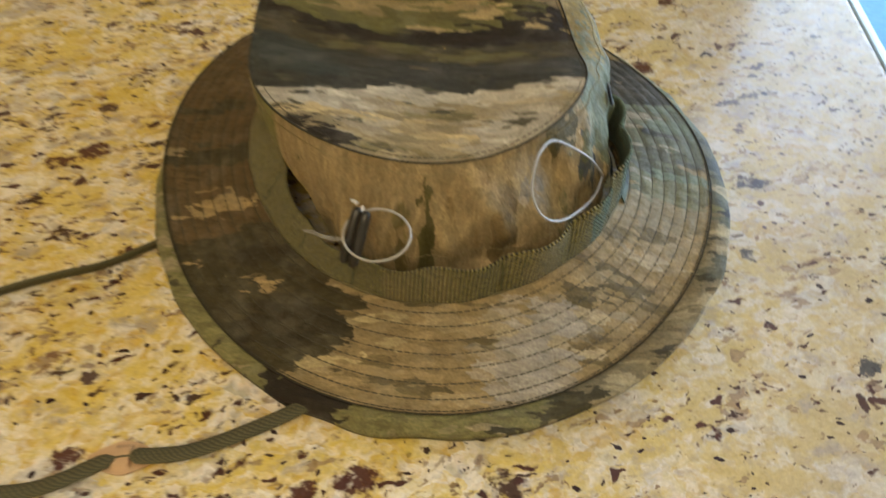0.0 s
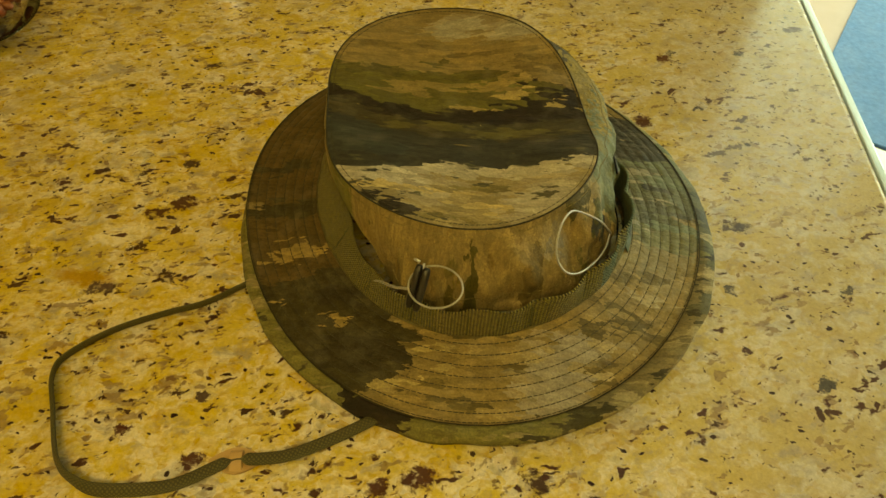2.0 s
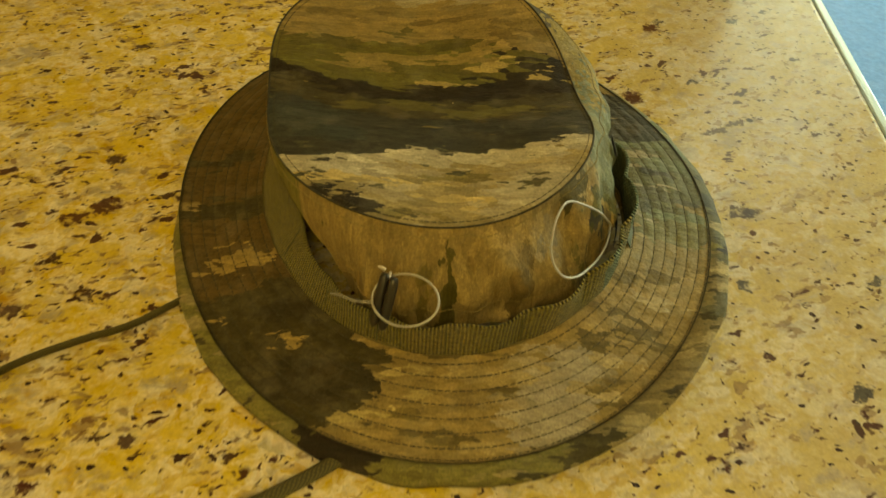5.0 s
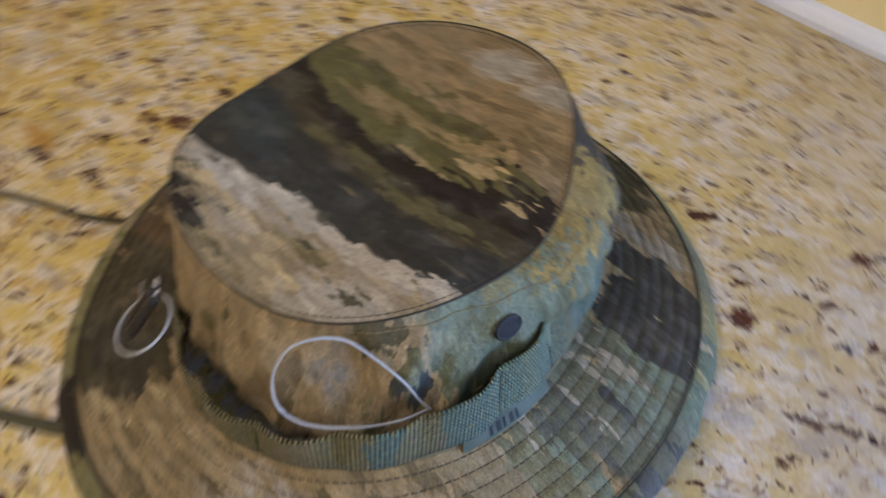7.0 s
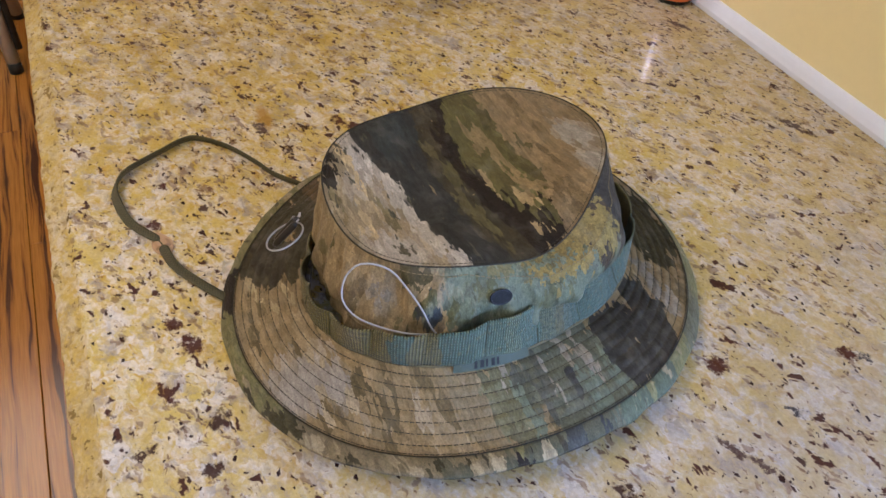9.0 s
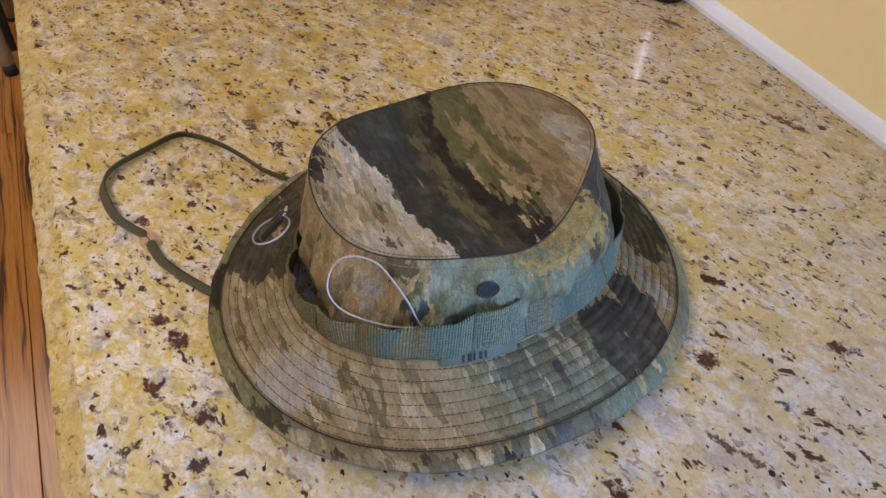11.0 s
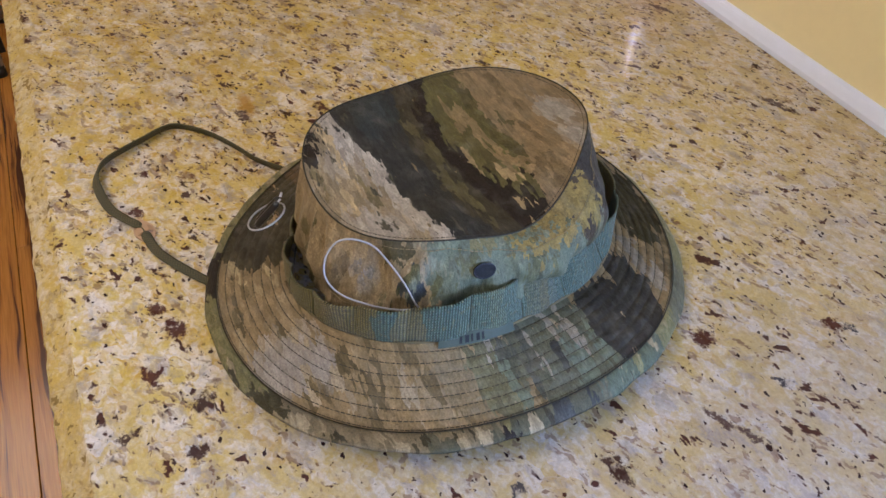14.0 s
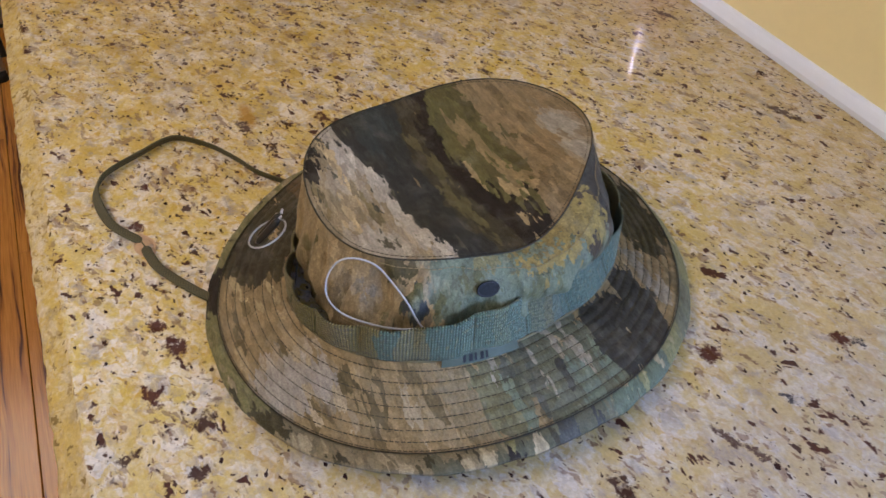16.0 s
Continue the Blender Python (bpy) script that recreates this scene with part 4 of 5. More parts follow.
def wall_point(th, s):
    """On the crown's side, from the seam at the top (s = 0) to the bottom behind the band (s = 1)."""
    r0, z0 = wave(SEAM_R, th), wave(SEAM_Z, th)
    r1 = wave(LOW_R, th) - 0.006 - 0.024 * near(th, radians(216), 0.48) - 0.006 * near(th, radians(-82), 0.50) - 0.010 * near(th, radians(36), 0.48) - 0.003 * near(th, radians(-10), 0.30)
    z1 = wave(LOW_Z, th) + 0.001
    r = r0 + (r1 - r0) * ease(s * 0.9 + 0.05) + 0.0045 * math.sin(math.pi * min(1, s * 1.15)) + 0.017 * near(th, radians(20), 0.62) * math.sin(math.pi * min(1.0, s / 0.82) ** 0.52)
    r += 0.011 * near(th, radians(46), 0.42) * math.sin(math.pi * min(1.0, s / 0.7) ** 0.7)
    fold = noise.noise(Vector((math.cos(th) * 5.5, math.sin(th) * 5.5, s * 1.1)))
    r += 0.0050 * fold * s * (1 - 0.7 * near(th, radians(-140), 0.5)) + 0.0030 * noise.noise(Vector((th * 13, s * 3.0, 3.1))) * min(1.0, 2 * s) * (1 - 0.85 * near(th, radians(-145), 0.5))
    # gathers by the toggle and under the long elastic loop
    r += (0.0026 * near(th, radians(-112), 0.22) + 0.0016 * near(th, radians(-72), 0.45)) * math.sin(th * 36 + 2.2 * s + 3 * noise.noise(Vector((th * 4, s * 2, 0)))) * ease(s * 1.5) * (1 - 0.5 * s)
    r -= 0.0075 * near(th, radians(-52) + 0.30 * (s - 0.5), 0.11) * math.sin(math.pi * s) - 0.0055 * near(th, radians(-64) + 0.40 * (s - 0.5), 0.10) * math.sin(math.pi * s)
    for mid, slant, high, wide in FOLDS:
        c = radians(mid) + slant * (s - 0.5)
        r += high * (near(th, c, wide) - 0.7 * near(th, c + 1.7 * wide, wide)) * math.sin(math.pi * min(1.0, s * 1.05)) ** 0.7
    z = z0 + (z1 - z0) * s - 0.002 * math.sin(math.pi * s)
    return polar(th, r, z)


TACKS = (-178, -143, -122, -105, -88, -71, -55, -39, -20, 3, 28, 55, 80, 105, 130, 157)
PUFFS = (0.0042, 0.0042, 0.0048, 0.0048, 0.0054, 0.0050, 0.0052, 0.0048, 0.0040, 0.0046, 0.0050, 0.0040, 0.0040, 0.0040, 0.0040, 0.0046)
webbing_tack = plain("webbing_thread", (0.07, 0.075, 0.035), 0.85, 0, 0.2, 400)


def loop_at(th):
    """Which loop of the band an angle falls in, and how far along it."""
    d = (math.degrees(th) + 178) % 360 - 178
    for i, a in enumerate(TACKS):
        b = TACKS[i + 1] if i + 1 < len(TACKS) else TACKS[0] + 360
        if a <= d < b:
            return i, (d - a) / (b - a)
    return 0, 0.0


def band_point(th, v):
    r0, z0 = wave(LOW_R, th) + 0.002, wave(LOW_Z, th) + 0.0015
    r1, z1 = min(wave(HIGH_R, th), wave(LOW_R, th) + 0.002), max(wave(HIGH_Z, th), wave(LOW_Z, th) + 0.021)
    i, ph = loop_at(th)
    puff = math.sin(math.pi * ph) ** 0.8
    slack = near(th, radians(-150), 0.62)
    puff += (0.8 - puff) * 0.85 * slack
    r1 -= 0.004 * slack
    r = r0 + (r1 - r0) * v + PUFFS[i] * puff * (0.30 + 0.70 * v) - 0.0012 * v * (1 - puff) + 0.0016 * noise.noise(Vector((th * 5, v, 7.7)))
    z = z0 + (z1 - z0) * v + (0.0016 * noise.noise(Vector((th * 9, 0.3, 2.2))) - 0.0030 * (1 - puff) ** 2 + 0.0010 * math.sin(2 * math.pi * ph)) * v
    return polar(th, r, z)


def dashes(line, thickness, on, off, lift):
    """Short stitches of thread along a closed line."""
    bm = bmesh.new()
    n = len(line)
    seg = [(line[(i + 1) % n] - line[i]).length for i in range(n)]
    pos, i, inside = 0.0, 0, 0.0
    length = sum(seg)
    while pos < length - on:
        while inside >= seg[i]:
            inside -= seg[i]
            i = (i + 1) % n
        t = (line[(i + 1) % n] - line[i]).normalized()
        p = line[i] + t * (inside + on / 2)
        side = Vector((0, 0, 1)).cross(t).normalized()
        up = t.cross(side)
        m = Matrix.Translation(p + up * lift) @ Matrix((t, side, up)).transposed().to_4x4() @ Matrix.Diagonal((on, thickness, thickness * 0.7, 1))
        bmesh.ops.create_cube(bm, size=1.0, matrix=m)
        pos += on + off
        inside += on + off
    return bm


def build_hat():
    hat = thing("bush_hat", HX, HY, TABLE, "camouflage cloth boonie hat with wide stitched brim, on granite countertop", "hat")
    # brim, with its underside
    nf = 66

    def brim_at(th, j):
        if j < nf:
            p = brim_point(th, j / (nf - 1))
        else:
            p = brim_point(th, 1 - (j - nf) / 7, False) - Vector((0, 0, 0.0028))
        return p, th * 0.125, j * 0.002
    brim = part("brim", sheet(300, nf + 8, brim_at, True), camo_brim, hat, "quilted camouflage brim in dark brown, tan and sage streaks")
    for k in range(1, 8):
        line = [brim_point(2 * math.pi * i / 240, k / 8, True) for i in range(240)]
        part("stitch_ring", dashes(line, 0.00062, 0.0030, 0.0009, 0.00025), thread, brim, smooth=False)
    # turned edge outside the last seam
    nb = 12

    def border_at(th, j):
        a, b = brim_point(th, 1.0), polar(th, wave(RIM_R, th), max(wave(RIM_Z, th), TABLE + 0.0035))
        ripple = 0.0022 * noise.noise(Vector((math.cos(th) * 9, math.sin(th) * 9, 2.0)))
        b += (b - a).normalized() * 0.0026 * noise.noise(Vector((math.cos(th) * 6, math.sin(th) * 6, 5.0)))
        if j < nb:
            t = j / (nb - 1)
            p = a.lerp(b, t) + Vector((0, 0, 0.0012 * math.sin(math.pi * t) + 0.0003 + ripple * t))
        else:
            t = 1 - (j - nb) / (nb - 1)
            p = a.lerp(b, t) + Vector((0, 0, 0.0035 * math.sin(math.pi * t) * 0.6 - 0.0028 + ripple * t))
        p.z = max(p.z, TABLE + (0.0024 if j < nb else 0.0006))
        return p, th * 0.18, j * 0.002
    border = part("brim_edge", sheet(300, 2 * nb, border_at, True), camo_border, hat, "turned olive and tan camouflage brim edge")
    line = [brim_point(2 * math.pi * i / 260, 1.0) + Vector((0, 0, 0.0010)) for i in range(260)]
    part("edge_seam", tube(line, 0.00042, 6, True), seam_thread, border, "dark seam line")
    line = [brim_point(2 * math.pi * i / 260, 0.978) + Vector((0, 0, 0.0004)) for i in range(260)]
    part("edge_stitch", dashes(line, 0.0005, 0.0028, 0.0008, 0.0002), thread, border, smooth=False)

    # top panel of the crown: a shallow sagging dish
    def top_point(th, f):
        r, z = wave(SEAM_R, th) * f, wave(SEAM_Z, th)
        mean = SEAM_Z[0]
        x, y = r * math.cos(th), r * math.sin(th)
        zz = mean * (1 - f * f) + z * f * f - 0.0085 * (1 - f * f)
        zz += 0.0042 * math.exp(-(((y + 0.042 - 0.12 * x) / 0.022) ** 2)) * (1 - f**4) - 0.003 * math.exp(-(((y + 0.005) / 0.03) ** 2)) * (1 - f**4)
        zz += 0.0018 * noise.noise(Vector((x * 26, y * 36, 1.0))) * (1 - f**6) + 0.0026 * f * f * (1 - f**8)
        return Vector((HX + x, HY + y, zz))
    nt = 30
    top = part("crown_top", sheet(220, nt, lambda th, j: (top_point(th, 0.004 + 0.996 * j / (nt - 1)), th * 0.1, j * 0.004)), camo_top, hat,
               "oval camouflage crown top with ragged dark brown, olive, slate and tan bands")
    line = [top_point(2 * math.pi * i / 220, 1.0) + Vector((0, 0, 0.0002)) for i in range(220)]
    part("crown_seam", tube(line, 0.0006, 6, True), seam_thread, top, "dark piped seam")
    line = [top_point(2 * math.pi * i / 220, 0.968) for i in range(220)]
    part("top_stitch", dashes(line, 0.0004, 0.0026, 0.0009, 0.0002), thread, top, smooth=False)
    # side of the crown
    nw = 34
    side = part("crown_side", sheet(260, nw, lambda th, j: (wall_point(th, j / (nw - 1)), th * 0.115, j * 0.002)), camo_wall, hat, "slumped camouflage crown side with vertical streaks")
    for s in (0.07, 0.74):
        line = [wall_point(2 * math.pi * i / 240, s) + Vector((math.cos(2 * math.pi * i / 240), math.sin(2 * math.pi * i / 240), 0)) * 0.0003 for i in range(240)]
        part("side_stitch", dashes(line, 0.0005, 0.0028, 0.0010, 0.0003), gold_thread, side, smooth=False)
    # dark strip put in for the shade in the gap behind the band
    part("gap_strip", sheet(120, 2, lambda th, j: (polar(th, wave(LOW_R, th) - 0.004, wave(LOW_Z, th) - 0.004 + 0.006 * j), th * 0.12, j * 0.01)), lining, side, "dark strip put in for the shade behind the band")
    # webbing band with its tacked loops
    nv = 12

    def band_at(th, j):
        v = j / (nv - 1)
        return band_point(th, v), th * 0.124, v * 0.026

    def band_back(th, j):
        if j < nv:
            return band_at(th, j)
        v = 1 - (j - nv) / (nv - 1)
        p = band_point(th, v)
        return p - Vector((math.cos(th), math.sin(th), 0)) * 0.0016, th * 0.124, v * 0.026
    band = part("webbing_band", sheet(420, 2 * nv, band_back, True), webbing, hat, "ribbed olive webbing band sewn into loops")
    for tack in TACKS:
        th = radians(tack)
        out = Vector((math.cos(th), math.sin(th), 0))
        part("bar_tack", tube([band_point(th, 0.03 + 0.94 * i / 7) + out * 0.0003 for i in range(8)], 0.00035, 5), webbing_tack, band)
    # base seam of the brim under the band
    line = [brim_point(2 * math.pi * i / 240, 0.03) + Vector((0, 0, 0.0006)) for i in range(240)]
    part("base_seam", tube(line, 0.0011, 6, True), plain("tan_binding", (0.13, 0.105, 0.05), 0.85, 0, 0.3, 300), band, "tan bound seam")
    # vent eyelet
    th, s = radians(-15), 0.22
    a = wall_point(th, s)
    t = (wall_point(th + 0.06, s) - wall_point(th - 0.06, s)).normalized()
    n = t.cross(wall_point(th, s - 0.12) - wall_point(th, s + 0.12)).normalized()
    n = n if n.x > 0 else -n
    u = n.cross(t)
    ring = [a + n * 0.0008 + t * 0.0080 * math.cos(w) + u * 0.0052 * math.sin(w) for w in (2 * math.pi * i / 28 for i in range(28))]
    vent = part("vent_eyelet", tube(ring, 0.0007, 6, True), black_metal, hat, "black round vent eyelet")
    bm = bmesh.new()
    m = Matrix.Translation(a + n * 0.0005) @ Matrix((t, u, n)).transposed().to_4x4() @ Matrix.Diagonal((1, 0.66, 1, 1))
    bmesh.ops.create_cone(bm, cap_ends=True, segments=28, radius1=0.0082, radius2=0.0078, depth=0.0012, matrix=m)
    part("vent_screen", bm, mesh_black, vent, "black mesh screen", smooth=False)
    # cloth label half hidden under the band
    def strip(th, v, lift):
        p = brim_point(th, 0.02 + 0.088 * v) + Vector((0, 0, 0.004 * (1 - v) + lift))
        return p
    bm = bmesh.new()
    cells = 18
    t0, t1 = radians(-30), radians(-3)
    vs = [[bm.verts.new(strip(t0 + (t1 - t0) * i / cells, v, h)) for v, h in ((0.0, 0.0014), (1.0, 0.0014), (1.0, 0.0002), (0.0, 0.0002))] for i in range(cells + 1)]
    for i in range(cells):
        for j in range(4):
            bm.faces.new((vs[i][j], vs[i + 1][j], vs[i + 1][(j + 1) % 4], vs[i][(j + 1) % 4]))
    bm.faces.new(vs[0])
    bm.faces.new(vs[-1][::-1])
    tag = part("size_label", bm, label_cloth, hat, "pale green cloth size label with faded black print", smooth=False)
    for i in range(5):
        bm = bmesh.new()
        a0 = radians(-23.5 + i * 1.9)
        a1 = a0 + radians((0.9, 1.3, 0.7, 1.2, 0.9)[i])
        q = [bm.verts.new(strip(a, v, 0.0017)) for a, v in ((a0, 0.30), (a1, 0.30), (a1, 0.94), (a0, 0.94))]
        bm.faces.new(q)
        bmesh.ops.solidify(bm, geom=bm.faces[:], thickness=0.0003)
        part("print_bar", bm, ink, tag, "black print bar", smooth=False)
    # silver elastic loop on the side of the crown
    loop = smooth_line([(0.3075, 0.086, 0.993), (0.3045, 0.0825, 0.9995), (0.297, 0.079, 1.010), (0.286, 0.073, 1.021), (0.276, 0.066, 1.030), (0.270, 0.055, 1.035), (0.2665, 0.045, 1.033),
                        (0.2665, 0.037, 1.022), (0.273, 0.034, 1.011), (0.283, 0.040, 1.003), (0.295, 0.055, 0.9985), (0.303, 0.071, 0.995), (0.307, 0.086, 0.993)], 8)
    part("elastic_loop", tube(loop, 0.00062, 8), silver_cord, hat, "thin silver elastic cord loop")
    loop = [Vector((0.1976, 0.0164, 1.0052)) + math.cos(s) * Vector((0.0113, -0.0126, 0.0013)) + math.sin(s) * Vector((-0.0118, -0.0061, -0.0061))
            for s in (2 * math.pi * i / 48 for i in range(48))]
    second = part("elastic_loop", tube(loop, 0.00064, 8, True), silver_cord, hat, "thin silver elastic cord loop held by a dark toggle")
    for dx, dy in ((0.0, 0.0), (0.0046, -0.0022)):
        bar = smooth_line([(0.1872 + dx, 0.0285 + dy, 1.0095), (0.1858 + dx, 0.0235 + dy, 1.0030), (0.1840 + dx, 0.0178 + dy, 0.9955), (0.1824 + dx, 0.0122 + dy, 0.9880)], 6)
        part("toggle", tube(bar, lambda t: 0.0027 * (1 - 0.4 * abs(2 * t - 1) ** 8), 10), toggle_plastic, second, "dark brown plastic toggle bar")
    part("toggle_spine", tube([(0.1896, 0.0292, 1.0100), (0.1880, 0.0240, 1.0036), (0.1846, 0.0128, 0.9890)], 0.0007, 6), steel, second, "thin metal edge")
    part("end_bead", tube(smooth_line([(0.1868, 0.0300, 1.0100), (0.1852, 0.0310, 1.0104), (0.1834, 0.0318, 1.0102)], 4), lambda t: 0.0011 * (1 - 0.35 * t), 10), steel, second, "pale cord end bead")
    for lift in (0.0, 0.0016):
        part("cord_tail", tube(smooth_line([(0.1825, 0.024, 0.990 + lift), (0.172, 0.0255, 0.9885 + lift), (0.163, 0.030, 0.9865 + lift), (0.158, 0.033, 0.984)], 6), 0.00032, 7), silver_cord, second)
    # chin cord: a flat braid that turns on edge where it bends
    path = smooth_line([(0.110, 0.105, 0.929), (0.080, 0.079, 0.927), (0.055, 0.060, 0.9255), (0.034, 0.043, 0.9245), (0.010, 0.031, 0.9245), (-0.019, 0.013, 0.9245), (-0.041, -0.010, 0.9250),
                        (-0.043, -0.026, 0.9250), (-0.033, -0.047, 0.9248), (-0.016, -0.079, 0.9248), (0.000, -0.091, 0.9246), (0.019, -0.0945, 0.9245), (0.055, -0.0875, 0.924), (0.083, -0.070, 0.9245),
                        (0.092, -0.0665, 0.9245), (0.103, -0.0650, 0.924), (0.121, -0.060, 0.924), (0.145, -0.046, 0.924), (0.166, -0.031, 0.924), (0.195, -0.008, 0.926)], 8)
    bm = bmesh.new()
    uv = bm.loops.layers.uv.new("UVMap")
    rings, run = [], 0.0
    runs = []
    for i, p in enumerate(path):
        a, b = path[max(i - 1, 0)], path[min(i + 1, len(path) - 1)]
        t = (b - a).normalized()
        flat = Vector((0, 0, 1)).cross(t).normalized()
        f = i / (len(path) - 1)
        tip = radians(72) * (1 - ease((f - 0.50) / 0.14))
        wide = flat * math.cos(tip) + Vector((0, 0, 1)) * math.sin(tip)
        thick = t.cross(wide)
        # the braid dips through the slots of the slider
        slot = min(1.0, max(0.02, (abs((p - Vector((0.0885, -0.0665, p.z))).length) - 0.0034) / 0.0040)) ** 0.5
        hw, ht = 0.0041 * slot, 0.0015 * slot
        q = p.copy()
        q.z = max(p.z, TABLE + 0.0006 + abs(wide.z) * hw + abs(thick.z) * ht)
        rings.append([bm.verts.new(q + wide * hw * math.copysign(abs(math.cos(w)) ** 0.7, math.cos(w)) + thick * ht * math.sin(w)) for w in (2 * math.pi * k / 14 for k in range(14))])
        run += (p - path[i - 1]).length if i else 0.0
        runs.append(run)
    for i in range(len(rings) - 1):
        for k in range(14):
            n = (k + 1) % 14
            f = bm.faces.new((rings[i][k], rings[i + 1][k], rings[i + 1][n], rings[i][n]))
            for lp, (u_, v_) in zip(f.loops, ((runs[i], k / 14), (runs[i + 1], k / 14), (runs[i + 1], (k + 1) / 14), (runs[i], (k + 1) / 14))):
                lp[uv].uv = (u_, v_)
    bm.faces.new(rings[0][::-1])
    bm.faces.new(rings[-1])
    cord = part("chin_cord", bm, braid, hat, "flat olive braided chin cord lying in a loop")
    # leather slider: an oval tab with two slots, its bridge over the cord and its ends under it
    bm = bmesh.new()
    d = Vector((0.99, 0.17, 0)).normalized()
    e = Vector((-d.y, d.x, 0))
    c = Vector((0.0885, -0.0665, TABLE))
    us = [-0.0165, -0.0150, -0.0125, -0.0095, -0.0044, -0.0036, -0.0018, 0.0, 0.0018, 0.0036, 0.0044, 0.0095, 0.0125, 0.0150, 0.0165]
    up, low = [], []
    for u_ in us:
        half = 0.0086 * max(0.15, 1 - (abs(u_) / 0.0185) ** 1.6)
        row, under = [], []
        for k in range(-6, 7):
            v_ = half * k / 6
            over = 0.0028 * ease((0.0072 - abs(v_)) / 0.0040) if abs(u_) < 0.004 else 0.0
            q = c + d * u_ + e * v_
            row.append(bm.verts.new(q + Vector((0, 0, 0.0018 + over))))
            under.append(bm.verts.new(q + Vector((0, 0, 0.0005 + over))))
        up.append(row)
        low.append(under)
    for i in range(len(us) - 1):
        for k in range(12):
            bm.faces.new((up[i][k], up[i + 1][k], up[i + 1][k + 1], up[i][k + 1]))
            bm.faces.new((low[i][k], low[i][k + 1], low[i + 1][k + 1], low[i + 1][k]))
        for k in (0, 12):
            bm.faces.new((up[i][k], up[i + 1][k], low[i + 1][k], low[i][k]))
    for i in (0, len(us) - 1):
        for k in range(12):
            bm.faces.new((up[i][k], up[i][k + 1], low[i][k + 1], low[i][k]))
    part("cord_slider", bm, leather, cord, "tan leather slider", smooth=False)
    return hat


build_hat()


# ---- things round the hat ----
def build_bowl(x, y):
    bowl = thing("glass_bowl", x, y, TABLE, "clear glass bowl filled with red-brown shelled nuts", "bowl")
    prof = [(0.001, TABLE + 0.001), (0.036, TABLE + 0.001), (0.046, TABLE + 0.003), (0.062, TABLE + 0.010), (0.079, TABLE + 0.0195), (0.0805, TABLE + 0.0210),
            (0.0785, TABLE + 0.0216), (0.060, TABLE + 0.0125), (0.044, TABLE + 0.0065), (0.034, TABLE + 0.005), (0.001, TABLE + 0.005)]
    part("bowl_body", lathe(prof, x, y, 56), glass, bowl)
    rnd = random.Random(4)
    for i in range(170):
        lay = min(2, i // 40)
        a, r = rnd.uniform(0, 6.283), math.sqrt(rnd.uniform(0, 1)) * (0.036, 0.050, 0.062)[lay]
        z = TABLE + 0.011 + 0.007 * lay + rnd.uniform(0, 0.004) + 0.006 * max(0.0, r / 0.062 - 0.6)
        bm = bmesh.new()
        bmesh.ops.create_icosphere(bm, subdivisions=1, radius=0.0062)
        m = Matrix.Translation((x + r * math.cos(a), y + r * math.sin(a), z)) @ Euler((rnd.uniform(0, 3), rnd.uniform(0, 3), 0)).to_matrix().to_4x4() @ Matrix.Diagonal((1.25, 0.85, 0.75, 1))
        for v in bm.verts:
            v.co *= 1 + 0.12 * noise.noise(v.co * 200 + Vector((i, 0, 0)))
        bmesh.ops.transform(bm, matrix=m, verts=bm.verts)
        ob = part("nut", bm, nut_skin)
        tagged(ob, "red-brown shelled nut in the glass bowl", "nut", "nuts in the bowl")


build_bowl(-0.308, 0.342)


def build_jar(x, y):
    jar = thing("lacquered_jar", x, y, TABLE, "glossy black and orange lacquered jar with a glowing strip for its highlight", "jar")
    prof = [(0.001, TABLE + 0.0005), (0.025, TABLE + 0.0005), (0.0275, TABLE + 0.004), (0.0280, TABLE + 0.020), (0.0280, TABLE + 0.16), (0.025, TABLE + 0.175), (0.020, TABLE + 0.182), (0.001, TABLE + 0.182)]
    part("body", lathe(prof, x, y, 48), black_gloss, jar)
    for z0, z1 in ((0.007, 0.026), (0.040, 0.075)):
        part("orange_band", lathe([(0.0279, TABLE + z0), (0.0284, TABLE + z0 + 0.002), (0.0284, TABLE + z1 - 0.002), (0.0279, TABLE + z1)], x, y, 48), orange_gloss, jar, "orange lacquer band")
    part("lid", lathe([(0.001, TABLE + 0.1825), (0.023, TABLE + 0.1825), (0.024, TABLE + 0.196), (0.021, TABLE + 0.200), (0.001, TABLE + 0.200)], x, y, 40), black_gloss, jar)
    # the bright highlight on the glaze, added as a thin glowing strip
    sx, sy = x + 0.0284 * math.cos(radians(305)), y + 0.0284 * math.sin(radians(305))
    part("highlight_strip", tube([(sx, sy, TABLE + 0.045 + 0.08 * i / 6) for i in range(7)], lambda t: 0.0004 + 0.0011 * t, 8), jar_highlight, jar, "slim glowing strip in place of the jar's highlight")


build_jar(-0.150, 0.643)


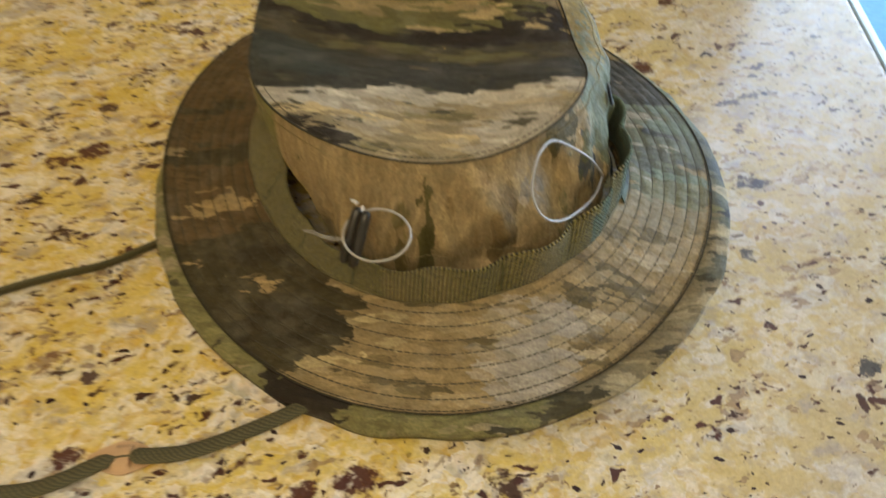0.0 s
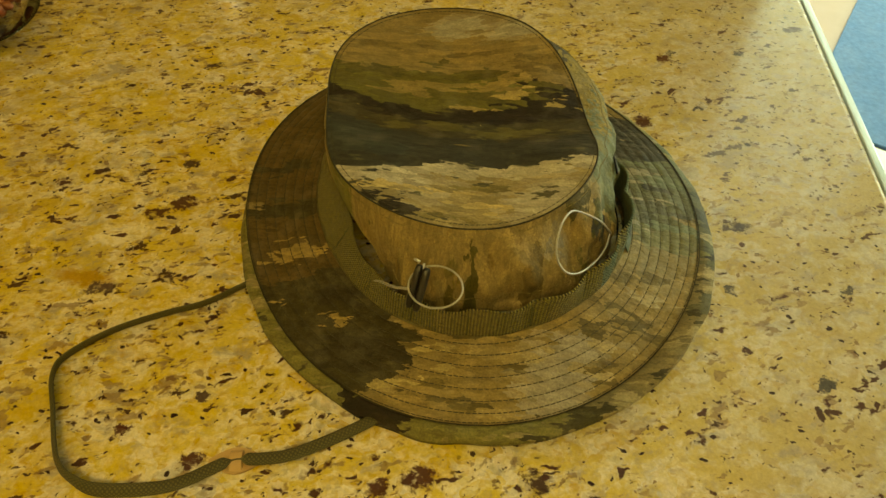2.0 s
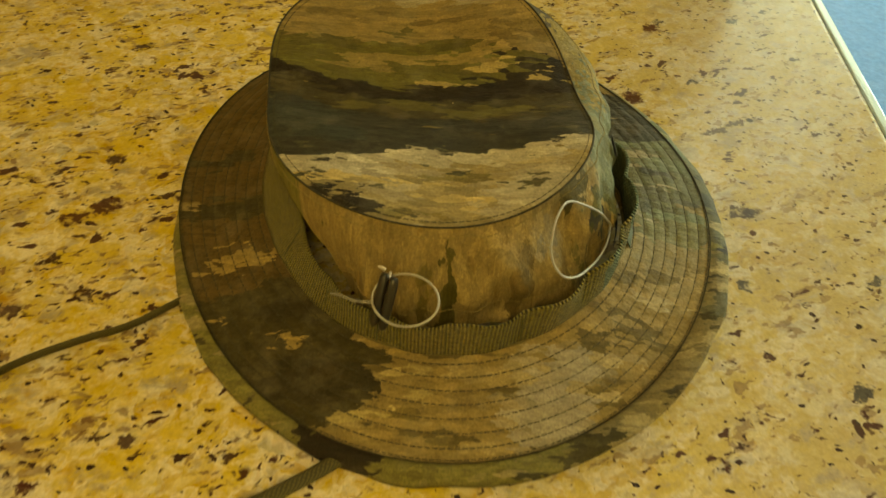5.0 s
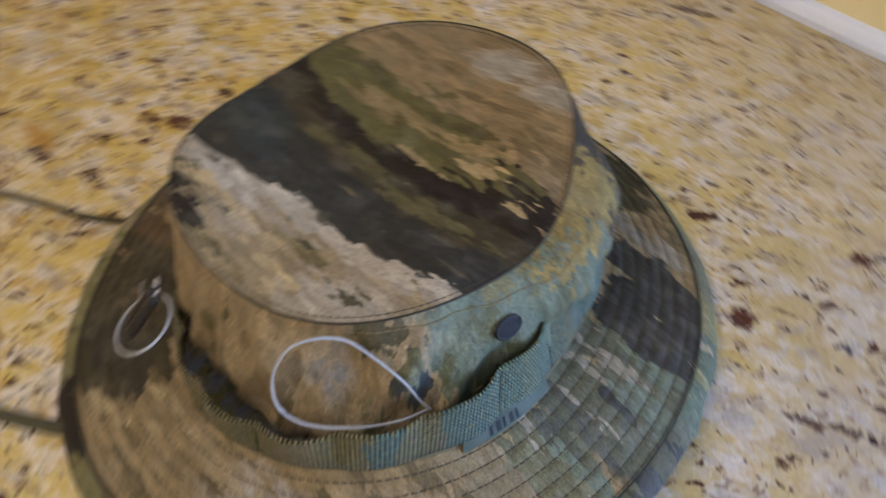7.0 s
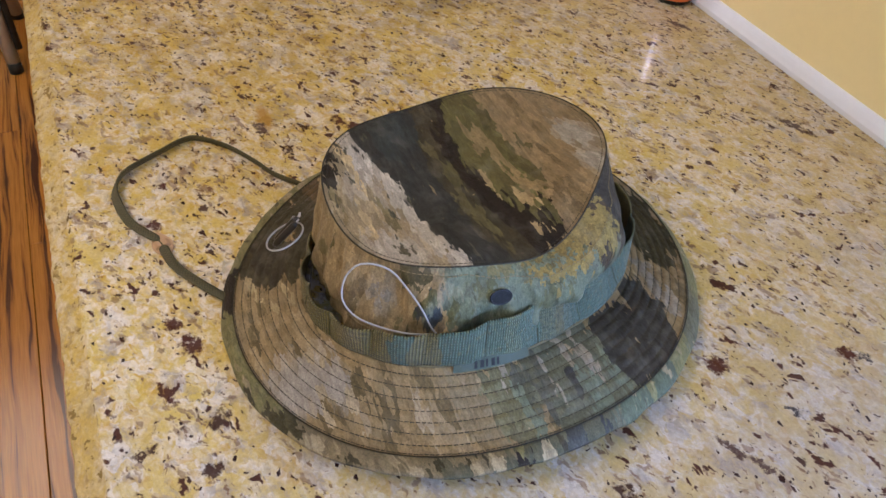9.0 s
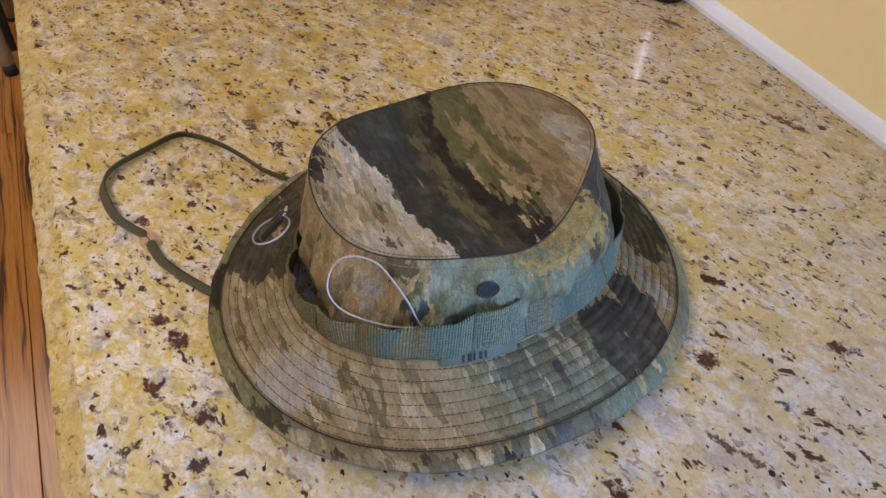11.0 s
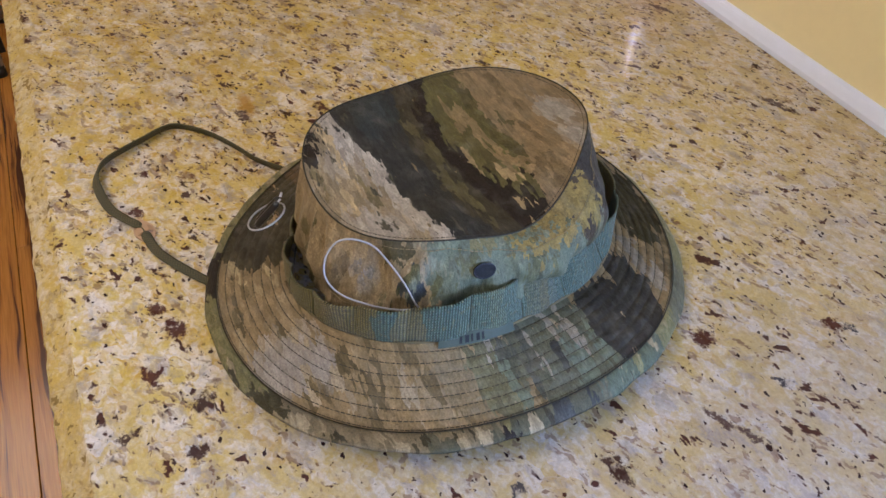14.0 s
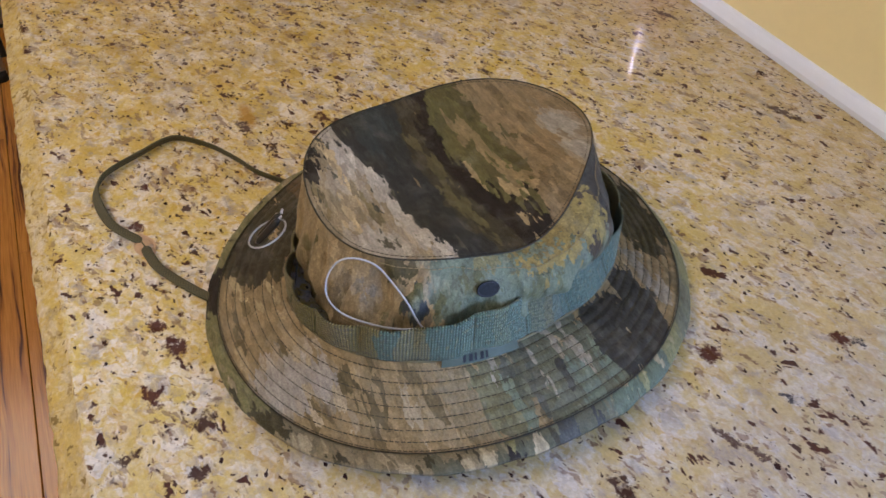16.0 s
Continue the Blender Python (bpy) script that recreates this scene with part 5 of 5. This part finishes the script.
def build_stool(x, y):
    stool = thing("bar_stool", x, y, 0, "brushed steel bar stool with black rubber feet on the wood floor", "stool")
    part("seat", lathe([(0.001, 0.66), (0.16, 0.66), (0.17, 0.67), (0.17, 0.69), (0.15, 0.70), (0.001, 0.70)], x, y, 40), rubber, stool, "black padded seat")
    for a in (-0.05, 1.52, 3.09, 4.66):
        c, s = math.cos(a), math.sin(a)
        leg = part("leg", tube([(x + 0.06 * c, y + 0.06 * s, 0.659), (x + 0.18 * c, y + 0.18 * s, 0.02)], 0.021, 12), steel, stool)
        part("rubber_foot", tube([(x + 0.179 * c, y + 0.179 * s, 0.035), (x + 0.182 * c, y + 0.182 * s, 0.0)], 0.021, 12), rubber, leg, "black rubber foot")
        side = (-0.030 * s, 0.030 * c)
        part("leg_brace", tube([(x + 0.07 * c + side[0], y + 0.07 * s + side[1], 0.659), (x + 0.172 * c + side[0], y + 0.172 * s + side[1], 0.075)], 0.011, 10), rubber, leg, "black brace bar")
    ring = [(x + 0.155 * math.cos(w), y + 0.155 * math.sin(w), 0.25) for w in (2 * math.pi * i / 40 for i in range(40))]
    part("foot_ring", tube(ring, 0.007, 8, True), steel, stool)


build_stool(-2.005, -0.390)


def build_rugs():
    """The rug lies askew to the counter, its corner towards it, with a pale sheet before it for the floor's highlight.
    """
    m = Matrix.Translation((1.179, 1.587, 0)) @ Matrix.Rotation(radians(-26.5), 4, "Z")
    r = bmesh.new()
    box(r, 0.0, 0.80, 0.0, 1.0, 0.0005, 0.012, 0.004, m)
    tagged(part("woven_rug", r, rug_wool, smooth=False), "slate blue woven rug on the tiled floor", "rug")
    # sky-lit highlight of the glossy floor, put in as a pale sheet
    p = bmesh.new()
    box(p, -0.1, 0.78, -0.75, -0.015, 0.0005, 0.010, 0.004, m)
    tagged(part("floor_highlight", p, floor_highlight_paint, smooth=False), "pale blue sheet put in for the daylight highlight on the floor", "mat")
    # pale strip put in for the daylight glare on the granite's polished end
    edge = part("edge_glare_strip", one_box(END_X + 0.0005, END_X + 0.0085, FRONT_Y + 0.01, WALL_Y - 0.002, TABLE - 0.075, TABLE - 0.001, 0.002), edge_glare, smooth=False)
    tagged(edge, "pale blue strip put in for the glare on the counter's polished end", "trim", kind="structure")


build_rugs()


# ---- planks of the floor ----
def build_planks():
    w = 0.118
    rnd = random.Random(11)
    meshes = {}
    y, row = -1.939, 0
    while y < -0.02:
        x = {12: -4.1, 13: -4.893}.get(row, -3.9 + rnd.uniform(-0.5, 0.0))
        while x < 0.9:
            n = rnd.choice((0.7, 0.95, 1.2)) if row not in (12, 13) else 1.3
            a, b = max(x, -3.99), min(x + n, 0.897)
            if b - a > 0.05:
                key = round(b - a, 3)
                if key not in meshes:
                    bm = one_box(0.0006, key - 0.0006, 0.0008, w - 0.0008, -0.0095, 0.0, 0.0016)
                    meshes[key] = bpy.data.meshes.new("plank")
                    bm.to_mesh(meshes[key])
                    bm.free()
                    meshes[key].materials.append(wood)
                ob = new("plank", meshes[key])
                ob.location = (a, y, 0)
                ob.parent = floor_thing
            x += n
        y += w
        row += 1
    bm = bmesh.new()
    for y0, y1 in ((-3.99, -1.941), (y + 0.002, 2.79)):
        box(bm, -3.99, 0.898, y0, y1, -0.0095, 0.0)
    part("far_boards", bm, wood, floor_thing, smooth=False)


build_planks()
